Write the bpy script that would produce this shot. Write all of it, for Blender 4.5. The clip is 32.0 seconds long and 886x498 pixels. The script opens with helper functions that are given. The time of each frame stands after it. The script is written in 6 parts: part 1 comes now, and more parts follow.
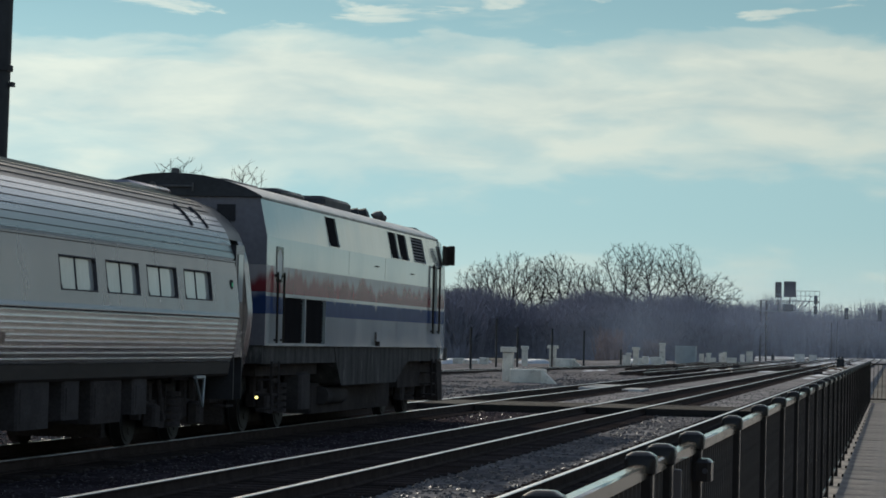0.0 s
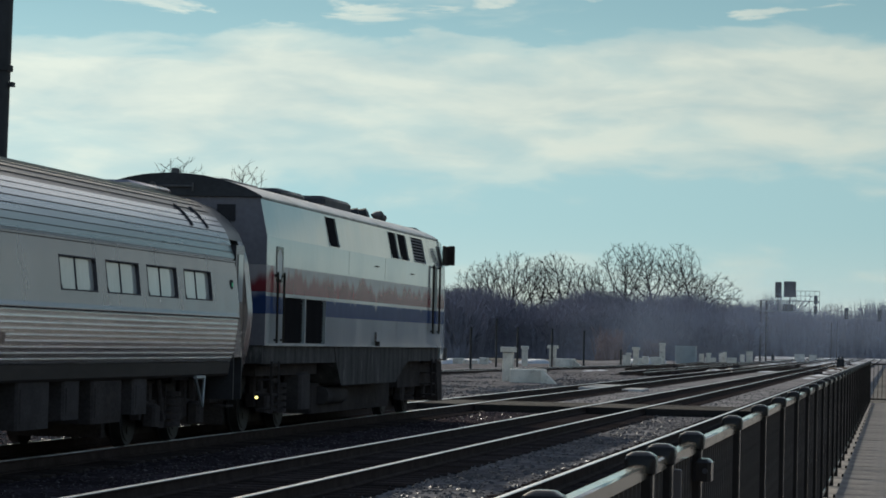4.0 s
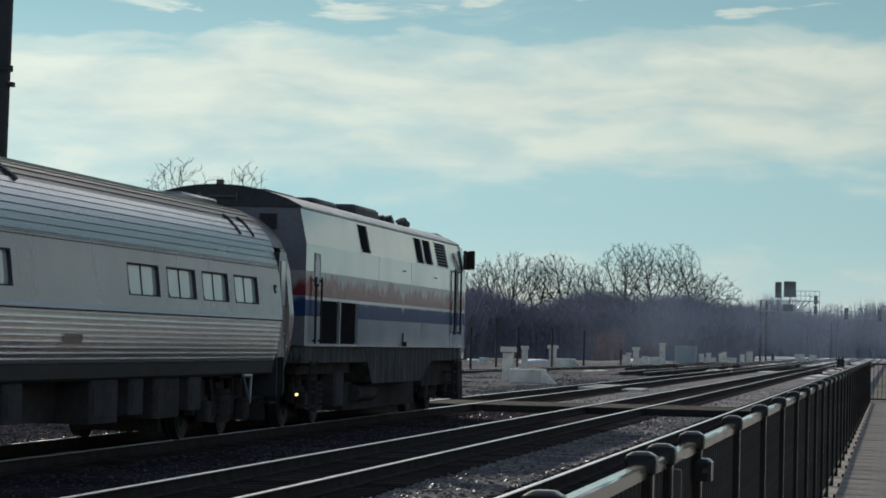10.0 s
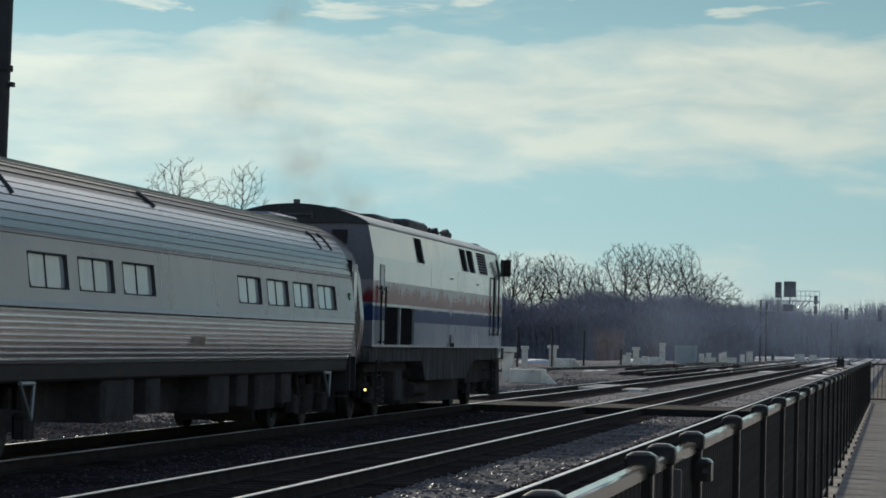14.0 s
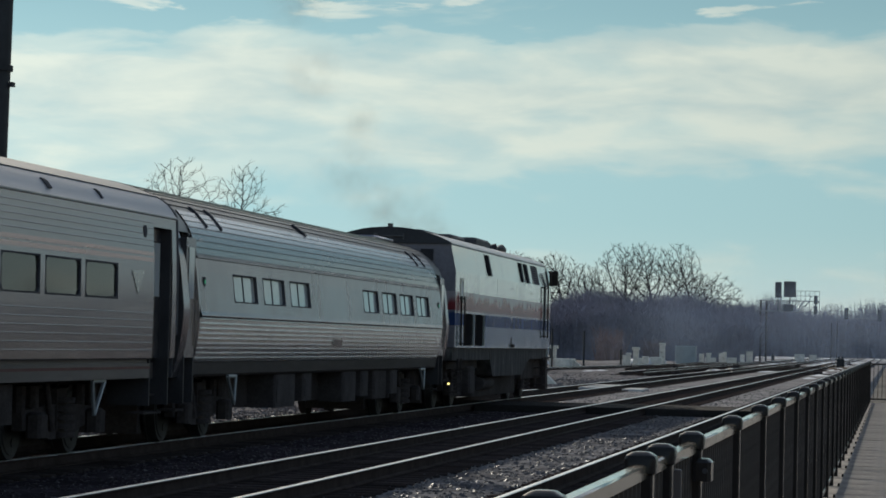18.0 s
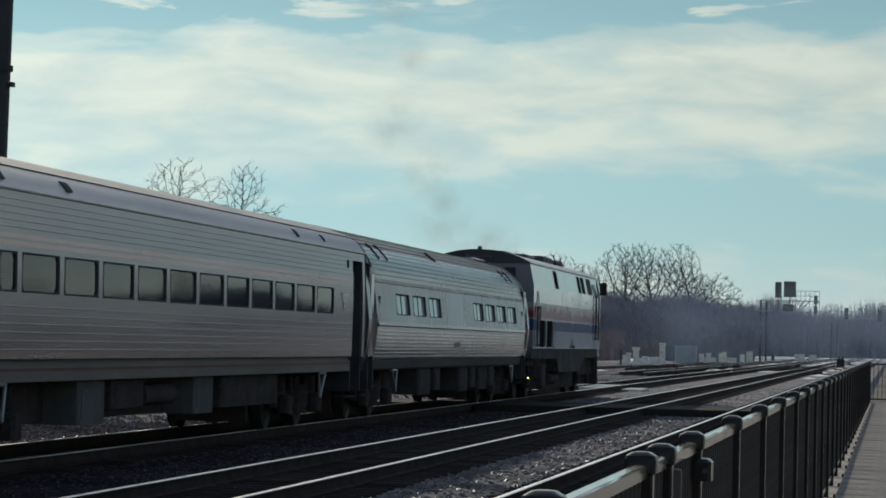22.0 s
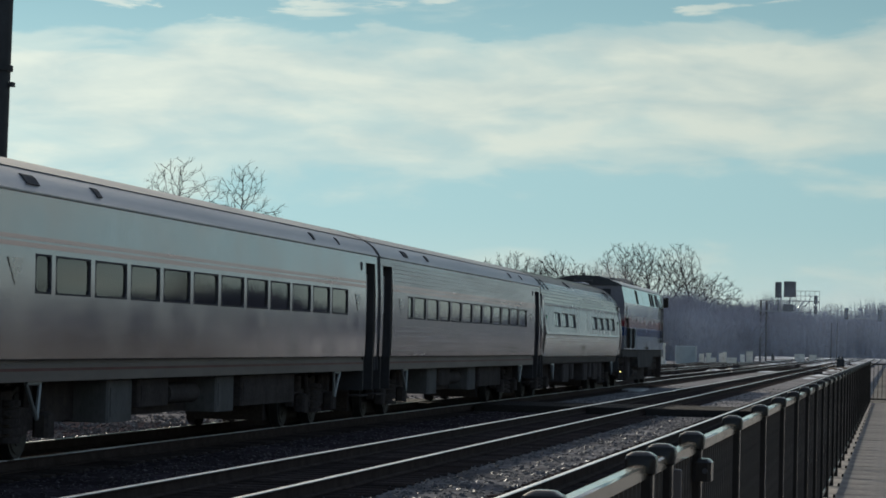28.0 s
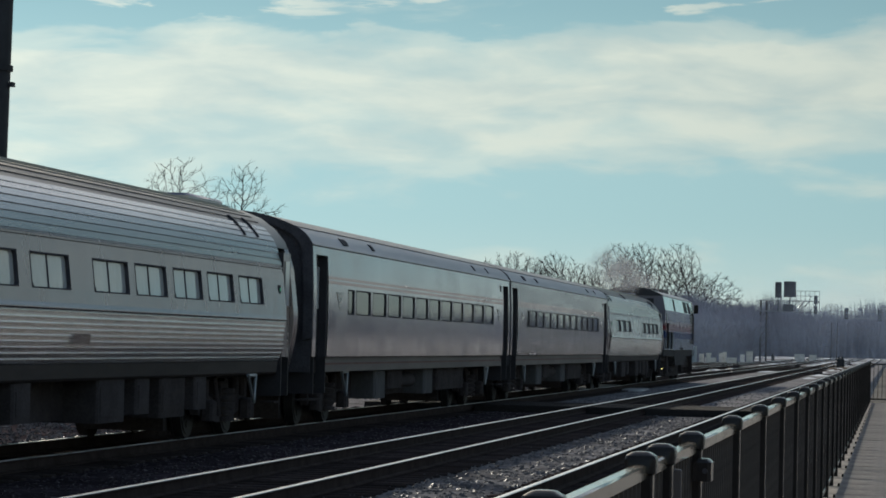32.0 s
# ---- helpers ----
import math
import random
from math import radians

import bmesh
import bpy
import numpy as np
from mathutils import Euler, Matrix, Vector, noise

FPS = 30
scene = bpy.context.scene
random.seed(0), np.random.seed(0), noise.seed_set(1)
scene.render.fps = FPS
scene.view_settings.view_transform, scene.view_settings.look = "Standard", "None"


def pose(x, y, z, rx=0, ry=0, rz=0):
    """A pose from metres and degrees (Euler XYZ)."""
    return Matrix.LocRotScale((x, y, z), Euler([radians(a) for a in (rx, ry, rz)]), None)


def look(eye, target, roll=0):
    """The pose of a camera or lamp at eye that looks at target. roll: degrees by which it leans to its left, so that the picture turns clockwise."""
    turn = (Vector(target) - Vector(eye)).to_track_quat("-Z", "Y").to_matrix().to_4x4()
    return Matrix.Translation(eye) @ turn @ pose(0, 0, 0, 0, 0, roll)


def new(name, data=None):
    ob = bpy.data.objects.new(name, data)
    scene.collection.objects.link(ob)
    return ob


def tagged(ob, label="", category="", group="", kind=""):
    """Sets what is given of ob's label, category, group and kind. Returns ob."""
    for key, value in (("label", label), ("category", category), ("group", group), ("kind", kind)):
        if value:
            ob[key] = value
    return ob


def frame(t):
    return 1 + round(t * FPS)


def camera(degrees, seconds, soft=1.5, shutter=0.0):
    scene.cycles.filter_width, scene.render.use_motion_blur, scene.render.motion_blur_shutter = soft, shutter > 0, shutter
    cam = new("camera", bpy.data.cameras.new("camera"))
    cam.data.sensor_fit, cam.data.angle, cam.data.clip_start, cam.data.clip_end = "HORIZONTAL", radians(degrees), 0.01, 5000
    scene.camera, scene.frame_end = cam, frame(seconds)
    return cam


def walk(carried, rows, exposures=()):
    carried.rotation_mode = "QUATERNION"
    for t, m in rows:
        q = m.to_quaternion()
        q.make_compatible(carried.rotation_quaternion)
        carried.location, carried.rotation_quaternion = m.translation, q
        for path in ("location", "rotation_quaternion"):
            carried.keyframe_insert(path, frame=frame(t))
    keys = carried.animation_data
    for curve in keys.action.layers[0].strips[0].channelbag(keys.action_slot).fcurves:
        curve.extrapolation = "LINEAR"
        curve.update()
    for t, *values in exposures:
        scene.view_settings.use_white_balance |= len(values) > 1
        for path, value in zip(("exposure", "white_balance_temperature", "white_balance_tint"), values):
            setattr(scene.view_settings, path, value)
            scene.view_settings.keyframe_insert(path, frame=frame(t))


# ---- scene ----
cam = camera(17.684, 32.0, soft=1.7)
HERE = pose(0, 0, 1.58, 91.868, 0, 9.014) @ pose(0, 0, 0, 0, 0, 1.3)
walk(cam, [(0.0, HERE), (32.0, HERE)], exposures=[(0.0, 0.03, 6500, 6), (32.0, 0.03, 6500, 6)])

# ---- light ----
SUN_AZ, SUN_EL = 30.0, 21.0          # degrees left of the track's heading, and above the horizon
world = bpy.data.worlds.new("world")
scene.world = world
world.use_nodes = True
wn = world.node_tree.nodes
sky = wn.new("ShaderNodeTexSky")
sky.sky_type = "NISHITA"
sky.sun_disc = False
sky.sun_elevation = radians(SUN_EL)
sky.sun_rotation = radians(-SUN_AZ)
sky.dust_density, sky.ozone_density = 1.7, 0.5
world.node_tree.links.new(sky.outputs[0], wn["Background"].inputs[0])
wn["Background"].inputs[1].default_value = 0.14
sun = new("sun", bpy.data.lights.new("sun", "SUN"))
sun.data.energy, sun.data.angle, sun.data.color = 4.8, radians(0.6), (1.0, 0.93, 0.82)
sdir = Vector((-math.sin(radians(SUN_AZ)) * math.cos(radians(SUN_EL)), math.cos(radians(SUN_AZ)) * math.cos(radians(SUN_EL)), math.sin(radians(SUN_EL))))
sun.matrix_world = look(sdir * 100, (0, 0, 0))


# ---- materials ----
def rgb(c):
    return (*c, 1.0) if len(c) == 3 else c


def mat(name, color, rough=0.6, metal=0.0, vary=0.25, scale=3.0, grain=0.1, stretch=(1, 1, 1), bump=0.0, bscale=40.0, dirt=None, dirt_at=0.55, spec=0.5, per=0.0, edge=1.0):
    """Base colour varied at two scales, with optional dirt patches, bump and a shift from piece to piece."""
    m = bpy.data.materials.new(name)
    m.use_nodes = True
    nt = m.node_tree
    n, lk = nt.nodes, nt.links.new
    b = n["Principled BSDF"]
    tc = n.new("ShaderNodeTexCoord")
    mp = n.new("ShaderNodeMapping")
    mp.inputs["Scale"].default_value = stretch
    lk(tc.outputs["Object"], mp.inputs[0])

    def noisy(s, detail=4):
        t = n.new("ShaderNodeTexNoise")
        t.inputs["Scale"].default_value, t.inputs["Detail"].default_value = s, detail
        lk(mp.outputs[0], t.inputs[0])
        return t.outputs["Fac"]

    def ranged(v, lo, hi, a=0.25, z=0.75):
        r = n.new("ShaderNodeMapRange")
        for i, x in ((1, a), (2, z), (3, lo), (4, hi)):
            r.inputs[i].default_value = x
        lk(v, r.inputs[0])
        return r.outputs[0]

    def times(a, c):
        t = n.new("ShaderNodeMath")
        t.operation = "MULTIPLY"
        lk(a, t.inputs[0])
        lk(c, t.inputs[1])
        return t.outputs[0]

    f = times(ranged(noisy(scale), 1 - vary, 1 + vary), ranged(noisy(scale * 14, 2), 1 - grain, 1 + grain))
    if per:
        oi = n.new("ShaderNodeObjectInfo")
        f = times(f, ranged(oi.outputs["Random"], 1 - per, 1 + per, 0, 1))
    mul = n.new("ShaderNodeVectorMath")
    mul.operation = "SCALE"
    mul.inputs[0].default_value = color
    lk(f, mul.inputs["Scale"])
    out = mul.outputs[0]
    if dirt:
        mx = n.new("ShaderNodeMix")
        mx.data_type = "RGBA"
        lk(ranged(noisy(scale * 2.3, 6), 0, 0.85, dirt_at, dirt_at + 0.18), mx.inputs[0])
        lk(out, mx.inputs[6])
        mx.inputs[7].default_value = rgb(dirt)
        out = mx.outputs[2]
    lk(out, b.inputs["Base Color"])
    lk(ranged(noisy(scale * 3), max(rough - 0.06, 0.02), min(rough + 0.06, 1)), b.inputs["Roughness"])
    b.inputs["Metallic"].default_value = metal
    b.inputs["Specular IOR Level"].default_value = spec
    b.inputs["Specular Tint"].default_value = rgb(edge) if isinstance(edge, tuple) else (edge, edge, edge, 1)
    if bump:
        bp = n.new("ShaderNodeBump")
        bp.inputs["Strength"].default_value, bp.inputs["Distance"].default_value = min(bump, 1.0), 0.02
        lk(noisy(bscale, 3), bp.inputs["Height"])
        lk(bp.outputs[0], b.inputs["Normal"])
    return m


def clear_glass(name, tint):
    """Tinted window glass: clear, with a surface sheen."""
    m = bpy.data.materials.new(name)
    m.use_nodes = True
    n, lk = m.node_tree.nodes, m.node_tree.links.new
    n.remove(n["Principled BSDF"])
    t, g, mx, fr = n.new("ShaderNodeBsdfTransparent"), n.new("ShaderNodeBsdfGlossy"), n.new("ShaderNodeMixShader"), n.new("ShaderNodeFresnel")
    t.inputs[0].default_value = rgb(tint)
    g.inputs["Roughness"].default_value = 0.03
    fr.inputs[0].default_value = 1.55
    lk(fr.outputs[0], mx.inputs[0])
    lk(t.outputs[0], mx.inputs[1])
    lk(g.outputs[0], mx.inputs[2])
    lk(mx.outputs[0], n["Material Output"].inputs[0])
    return m


def ragged_stripe(name, paint, under, z_solid, z_gone, spec=0.1):
    """A painted stripe, solid below z_solid and giving way in ragged streaks to the under colour towards z_gone."""
    m = bpy.data.materials.new(name)
    m.use_nodes = True
    n, lk = m.node_tree.nodes, m.node_tree.links.new
    b = n["Principled BSDF"]
    tc = n.new("ShaderNodeTexCoord")

    def noisy(s, stretch):
        mp, t = n.new("ShaderNodeMapping"), n.new("ShaderNodeTexNoise")
        mp.inputs["Scale"].default_value = stretch
        t.inputs["Scale"].default_value, t.inputs["Detail"].default_value = s, 5
        lk(tc.outputs["Object"], mp.inputs[0])
        lk(mp.outputs[0], t.inputs[0])
        return t.outputs["Fac"]

    def calc(op, a, c):
        q = n.new("ShaderNodeMath")
        q.operation = op
        for i, v in enumerate((a, c)):
            if isinstance(v, (int, float)):
                q.inputs[i].default_value = v
            else:
                lk(v, q.inputs[i])
        return q.outputs[0]

    sep = n.new("ShaderNodeSeparateXYZ")
    lk(tc.outputs["Object"], sep.inputs[0])
    up = calc("DIVIDE", calc("SUBTRACT", sep.outputs[2], z_solid), z_gone - z_solid)
    ragged = calc("ADD", calc("MULTIPLY", calc("SUBTRACT", noisy(2.6, (1, 1, 0.2)), 0.5), 1.9), calc("MULTIPLY", calc("SUBTRACT", noisy(0.55, (1, 1, 0.1)), 0.5), 2.0))
    blend = n.new("ShaderNodeMapRange")
    blend.interpolation_type = "SMOOTHSTEP"
    for i, v in ((1, 0.25), (2, 0.85), (3, 0.0), (4, 0.86)):
        blend.inputs[i].default_value = v
    lk(calc("ADD", up, ragged), blend.inputs[0])
    mx, tone = n.new("ShaderNodeMix"), n.new("ShaderNodeVectorMath")
    mx.data_type = "RGBA"
    lk(blend.outputs[0], mx.inputs[0])
    mx.inputs[6].default_value, mx.inputs[7].default_value = rgb(paint), rgb(under)
    tone.operation = "SCALE"
    lk(mx.outputs[2], tone.inputs[0])
    lk(calc("ADD", 0.72, calc("MULTIPLY", noisy(3.5, (1, 1, 0.3)), 0.56)), tone.inputs["Scale"])
    lk(tone.outputs[0], b.inputs["Base Color"])
    b.inputs["Roughness"].default_value, b.inputs["Specular IOR Level"].default_value = 0.2, spec
    return m


STEEL = mat("fluted_stainless", (0.64, 0.62, 0.63), 0.22, 0.92, 0.12, 0.6, 0.06, (1, 0.15, 1))
STEELROOF = mat("dull_fluted_roof", (0.35, 0.355, 0.37), 0.26, 0.9, 0.16, 0.6, 0.08, (1, 0.06, 1), edge=0.8)
STEELTOP = mat("sooty_fluted_roof_top", (0.17, 0.165, 0.16), 0.34, 0.85, 0.22, 0.8, 0.12, (1, 0.06, 1), spec=0.3, edge=0.6)
COACHROOF = mat("dull_coach_roof", (0.165, 0.17, 0.18), 0.4, 0.6, 0.14, 0.6, 0.08, (1, 0.06, 1), spec=0.18, edge=0.6)
# Reflected sky is put into this base, paler than the roof top.
SHOULDER = mat("skylit_roof_shoulder", (0.32, 0.32, 0.332), 0.42, 0.35, 0.14, 0.6, 0.08, (1, 0.06, 1), spec=0.2, edge=0.62)
STEEL2 = mat("plain_stainless", (0.285, 0.274, 0.288), 0.24, 0.88, 0.10, 1.1, 0.05, (1, 0.6, 0.2), spec=0.3, edge=(0.74, 0.715, 0.75))
ALU = mat("dull_aluminium", (0.32, 0.302, 0.316), 0.22, 0.9, 0.12, 1.6, 0.05, (1, 0.04, 1), edge=(0.80, 0.765, 0.795))
COACH = mat("smooth_metal_side", (0.40, 0.385, 0.395), 0.17, 0.9, 0.09, 0.7, 0.05, (1, 0.35, 0.5), edge=(0.93, 0.90, 0.93))
SILVER = mat("silver_grey_paint", (0.465, 0.485, 0.475), 0.10, 0.35, 0.08, 0.5, 0.04, (1, 1, 0.3), dirt=(0.31, 0.30, 0.29), dirt_at=0.65)
WHITE = mat("dirty_white_paint", (0.55, 0.56, 0.55), 0.45, 0.0, 0.12, 1.0, 0.08, (1, 1, 0.3), dirt=(0.2, 0.17, 0.15), dirt_at=0.6)
RED = ragged_stripe("faded_red_paint", (0.20, 0.034, 0.042), (0.36, 0.345, 0.345), 2.42, 2.74)
BLUE = ragged_stripe("blue_paint", (0.030, 0.052, 0.135), (0.30, 0.30, 0.33), 2.20, 2.45, 0.012)
MAROON = mat("dull_red_line", (0.075, 0.022, 0.024), 0.5, 0.0, 0.2, 1.0, spec=0.1)
PINK = mat("faded_red_line", (0.44, 0.33, 0.33), 0.25, 0.85, 0.08, 0.8, 0.0, (1, 0.1, 1), edge=(0.95, 0.82, 0.82))
LILAC = mat("grey_end_paint", (0.17, 0.16, 0.18), 0.55, 0.0, 0.15, 1.0, 0.1, spec=0.12)
ROOF = mat("sooty_roof", (0.05, 0.05, 0.055), 0.6, 0.1, 0.3, 1.0, 0.15, spec=0.12)
ROOFGREY = mat("sooty_grey_roof", (0.22, 0.225, 0.23), 0.4, 0.2, 0.3, 0.6, 0.15, dirt=(0.05, 0.05, 0.05), dirt_at=0.5)
FRAME = mat("black_underframe", (0.046, 0.039, 0.039), 0.85, 0.0, 0.3, 1.5, 0.25, bump=0.3, dirt=(0.064, 0.053, 0.05), dirt_at=0.55, spec=0.03)
SKIRT = mat("brown_grey_skirt", (0.085, 0.073, 0.074), 0.5, 0.2, 0.2, 0.7, 0.1, (1, 0.2, 1), spec=0.15)
DARKSKIRT = mat("dark_brown_skirt", (0.045, 0.039, 0.039), 0.6, 0.1, 0.2, 0.7, 0.1, (1, 0.2, 1), spec=0.08)
FOOTING = mat("dusty_tan_plate", (0.24, 0.21, 0.175), 0.8, 0.0, 0.25, 6.0, 0.2, spec=0.05)
BOXY = mat("dusty_equipment_box", (0.055, 0.048, 0.049), 0.85, 0.0, 0.3, 2.0, 0.2, spec=0.03)
BOXGREY = mat("grey_equipment_box", (0.095, 0.092, 0.094), 0.8, 0.0, 0.25, 2.0, 0.15, (1, 1, 0.4), spec=0.05)
TANK = mat("dusty_tank_grey", (0.075, 0.07, 0.07), 0.85, 0.0, 0.45, 3.2, 0.3, (1, 1, 0.22), dirt=(0.24, 0.23, 0.225), dirt_at=0.62, spec=0.02)
RUBBER = mat("black_rubber", (0.062, 0.06, 0.067), 0.8, 0.0, 0.3, 2.0, 0.2, bump=0.2, spec=0.06)
BLACK = mat("black_enamel", (0.020, 0.018, 0.018), 0.11, 0.0, 0.25, 3.0, 0.15, spec=0.10)
PICKET = mat("dull_black_picket", (0.062, 0.053, 0.049), 0.7, 0.0, 0.25, 3.0, 0.15, spec=0.03)
DARK = mat("dark_opening", (0.035, 0.033, 0.037), 0.5, 0.0, 0.25, 2.0, spec=0.12)
GRILLE = mat("black_intake", (0.02, 0.019, 0.021), 0.95, 0.0, 0.2, 2.0, spec=0.0)
GLASS2 = clear_glass("tinted_window_glass", (0.92, 0.93, 0.92))
SEATCLOTH = mat("seat_cloth", (0.05, 0.055, 0.075), 0.9, 0.0, 0.2, 3.0, 0.2)
LINING = mat("coach_lining", (0.78, 0.76, 0.72), 0.7, 0.0, 0.1, 1.0, 0.05)
LOGO = mat("faded_pale_emblem", (0.46, 0.45, 0.465), 0.25, 0.9, 0.05, 3.0, 0.02, edge=0.85)
# Opaque panes: the reflected sky is put into the pale grey base.
GLASS = mat("sky_grey_window_glass", (0.38, 0.39, 0.385), 0.05, 0.0, 0.2, 1.2, 0.05, (1, 1, 0.4), spec=0.9)
WHEEL = mat("worn_wheel_steel", (0.022, 0.02, 0.019), 0.7, 0.3, 0.25, 4.0)
RAIL = mat("rusty_rail", (0.042, 0.031, 0.028), 0.85, 0.0, 0.3, 3.0, 0.2, spec=0.02)
HEAD = mat("polished_rail_head", (0.46, 0.465, 0.48), 0.35, 1.0, 0.15, 2.0, 0.06, (1, 0.1, 1))
TIE = mat("weathered_tie_wood", (0.040, 0.032, 0.030), 0.85, 0.0, 0.35, 3.0, 0.3, (0.3, 1, 1), bump=0.5, per=0.3, spec=0.00)
# Darker copy of the ballast: the train's shade is put into its colour.
SHADEDBALLAST = mat("shaded_dark_ballast", (0.042, 0.034, 0.038), 0.9, 0.0, 0.45, 0.5, 0.5, bump=1.0, bscale=22.0, dirt=(0.025, 0.021, 0.023), dirt_at=0.5, spec=0.0)
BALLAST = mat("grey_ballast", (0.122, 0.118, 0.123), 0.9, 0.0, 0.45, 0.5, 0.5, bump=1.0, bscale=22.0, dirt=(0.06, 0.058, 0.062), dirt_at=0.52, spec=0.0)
STONE = mat("ballast_stone", (0.09, 0.087, 0.091), 0.55, 0.0, 0.6, 6.0, 0.3, spec=0.16)
# Stone copy with the train's shade in its base colour.
SHADEDSTONE = mat("shaded_ballast_stone", (0.043, 0.035, 0.039), 0.5, 0.0, 0.6, 6.0, 0.3, spec=0.12)
# Pale grey for the added reflecting ground and the track panels.
PALEROUGH = mat("pale_rough_grey", (0.30, 0.295, 0.29), 0.9, 0.0, 0.35, 0.06, 0.25, bump=0.5, bscale=6.0, dirt=(0.5, 0.5, 0.52), dirt_at=0.6, spec=0.03)
CINDER = mat("dark_cinder", (0.145, 0.136, 0.138), 0.95, 0.0, 0.5, 0.9, 0.5, bump=1.0, bscale=9.0, dirt=(0.24, 0.235, 0.24), dirt_at=0.62, spec=0.0)
# Paler far copy of the ballast, haze and sunlight put into its colour.
FARBALLAST = mat("hazy_far_ballast", (0.20, 0.19, 0.192), 0.9, 0.0, 0.4, 0.5, 0.5, bump=1.0, bscale=22.0, dirt=(0.12, 0.114, 0.116), dirt_at=0.52, spec=0.0)
EARTH = mat("winter_ground", (0.075, 0.07, 0.066), 0.9, 0.0, 0.4, 0.05, 0.3, bump=0.8, bscale=3.0, dirt=(0.2, 0.2, 0.21), dirt_at=0.60, spec=0.03)
CONC = mat("pale_concrete", (0.60, 0.565, 0.51), 0.85, 0.0, 0.22, 1.5, 0.15, bump=0.3, dirt=(0.26, 0.23, 0.20), dirt_at=0.55, spec=0.12)
PAVE = mat("platform_concrete", (0.225, 0.203, 0.185), 0.85, 0.0, 0.25, 1.2, 0.25, bump=0.3, dirt=(0.13, 0.118, 0.108), dirt_at=0.53, per=0.10, spec=0.03)
PLANK = mat("crossing_plank", (0.030, 0.027, 0.026), 0.8, 0.0, 0.3, 1.5, 0.2, (0.3, 1, 1), bump=0.4, per=0.2, spec=0.02)
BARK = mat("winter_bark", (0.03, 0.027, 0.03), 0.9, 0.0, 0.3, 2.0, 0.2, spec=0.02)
# Distance haze is put into this pale bluish base colour.
BRUSH = mat("hazed_winter_brush", (0.185, 0.18, 0.22), 0.95, 0.0, 0.25, 0.10, 0.2, spec=0.03)
REDBRUSH = mat("reddish_winter_brush", (0.21, 0.15, 0.14), 0.95, 0.0, 0.4, 0.3, 0.2, spec=0.1)
SNOW = mat("old_snow", (0.45, 0.47, 0.50), 0.8, 0.0, 0.15, 0.8, 0.1, bump=0.4, dirt=(0.35, 0.34, 0.34), dirt_at=0.6, spec=0.1)
GALV = mat("galvanised_steel", (0.24, 0.25, 0.26), 0.5, 0.5, 0.15, 2.0)
BLUEGREY = mat("blue_grey_cabinet", (0.27, 0.30, 0.32), 0.7, 0.0, 0.15, 1.0, 0.1)
RAILTAN = mat("weathered_top_rail", (0.16, 0.132, 0.10), 0.12, 0.0, 0.25, 5.0, 0.2, (1, 0.2, 1), spec=0.4)
SIGBLACK = mat("signal_black", (0.034, 0.036, 0.04), 0.6, 0.0, 0.25, 2.0, spec=0.1)


# ---- mesh helpers ----
def box(bm, x0, x1, y0, y1, z0, z1):
    v = [bm.verts.new(p) for p in ((x0, y0, z0), (x1, y0, z0), (x1, y1, z0), (x0, y1, z0), (x0, y0, z1), (x1, y0, z1), (x1, y1, z1), (x0, y1, z1))]
    for f in ((3, 2, 1, 0), (4, 5, 6, 7), (0, 1, 5, 4), (1, 2, 6, 5), (2, 3, 7, 6), (3, 0, 4, 7)):
        bm.faces.new([v[i] for i in f])
    return v


def chamfered(bm, x0, x1, y0, y1, z0, z1, c=0.02):
    """A box whose upright edges and top rim are cut back."""
    def ring(d, z):
        a = c + d
        return [bm.verts.new(p) for p in ((x0 + a, y0 + d, z), (x1 - a, y0 + d, z), (x1 - d, y0 + a, z), (x1 - d, y1 - a, z), (x1 - a, y1 - d, z), (x0 + a, y1 - d, z), (x0 + d, y1 - a, z), (x0 + d, y0 + a, z))]
    rings = [ring(0, z0), ring(0, z1 - c), ring(c, z1)]
    for a, b in zip(rings, rings[1:]):
        for i in range(8):
            bm.faces.new((a[i], a[(i + 1) % 8], b[(i + 1) % 8], b[i]))
    bm.faces.new(rings[2])
    bm.faces.new(rings[0][::-1])


def tube(bm, p0, p1, r0, r1=None, n=8, caps=True):
    p0, p1 = Vector(p0), Vector(p1)
    r1 = r0 if r1 is None else r1
    d = (p1 - p0).normalized()
    u = d.orthogonal().normalized()
    w = d.cross(u)
    rings = []
    for p, r in ((p0, r0), (p1, r1)):
        rings.append([bm.verts.new(p + (u * math.cos(2 * math.pi * i / n) + w * math.sin(2 * math.pi * i / n)) * r) for i in range(n)])
    for i in range(n):
        bm.faces.new((rings[0][i], rings[0][(i + 1) % n], rings[1][(i + 1) % n], rings[1][i]))
    if caps:
        bm.faces.new(rings[0][::-1])
        bm.faces.new(rings[1])


def prism(bm, loop, y0, y1, caps=True):
    """A closed loop of (x, z) drawn out along y."""
    a = [bm.verts.new((x, y0, z)) for x, z in loop]
    b = [bm.verts.new((x, y1, z)) for x, z in loop]
    k = len(loop)
    for i in range(k):
        bm.faces.new((a[i], a[(i + 1) % k], b[(i + 1) % k], b[i]))
    if caps:
        bm.faces.new(a[::-1])
        bm.faces.new(b)


def plate(bm, loop, x0, x1):
    """A closed loop of (y, z) drawn out along x."""
    a = [bm.verts.new((x0, y, z)) for y, z in loop]
    b = [bm.verts.new((x1, y, z)) for y, z in loop]
    k = len(loop)
    for i in range(k):
        bm.faces.new((a[i], a[(i + 1) % k], b[(i + 1) % k], b[i]))
    bm.faces.new(a[::-1])
    bm.faces.new(b)


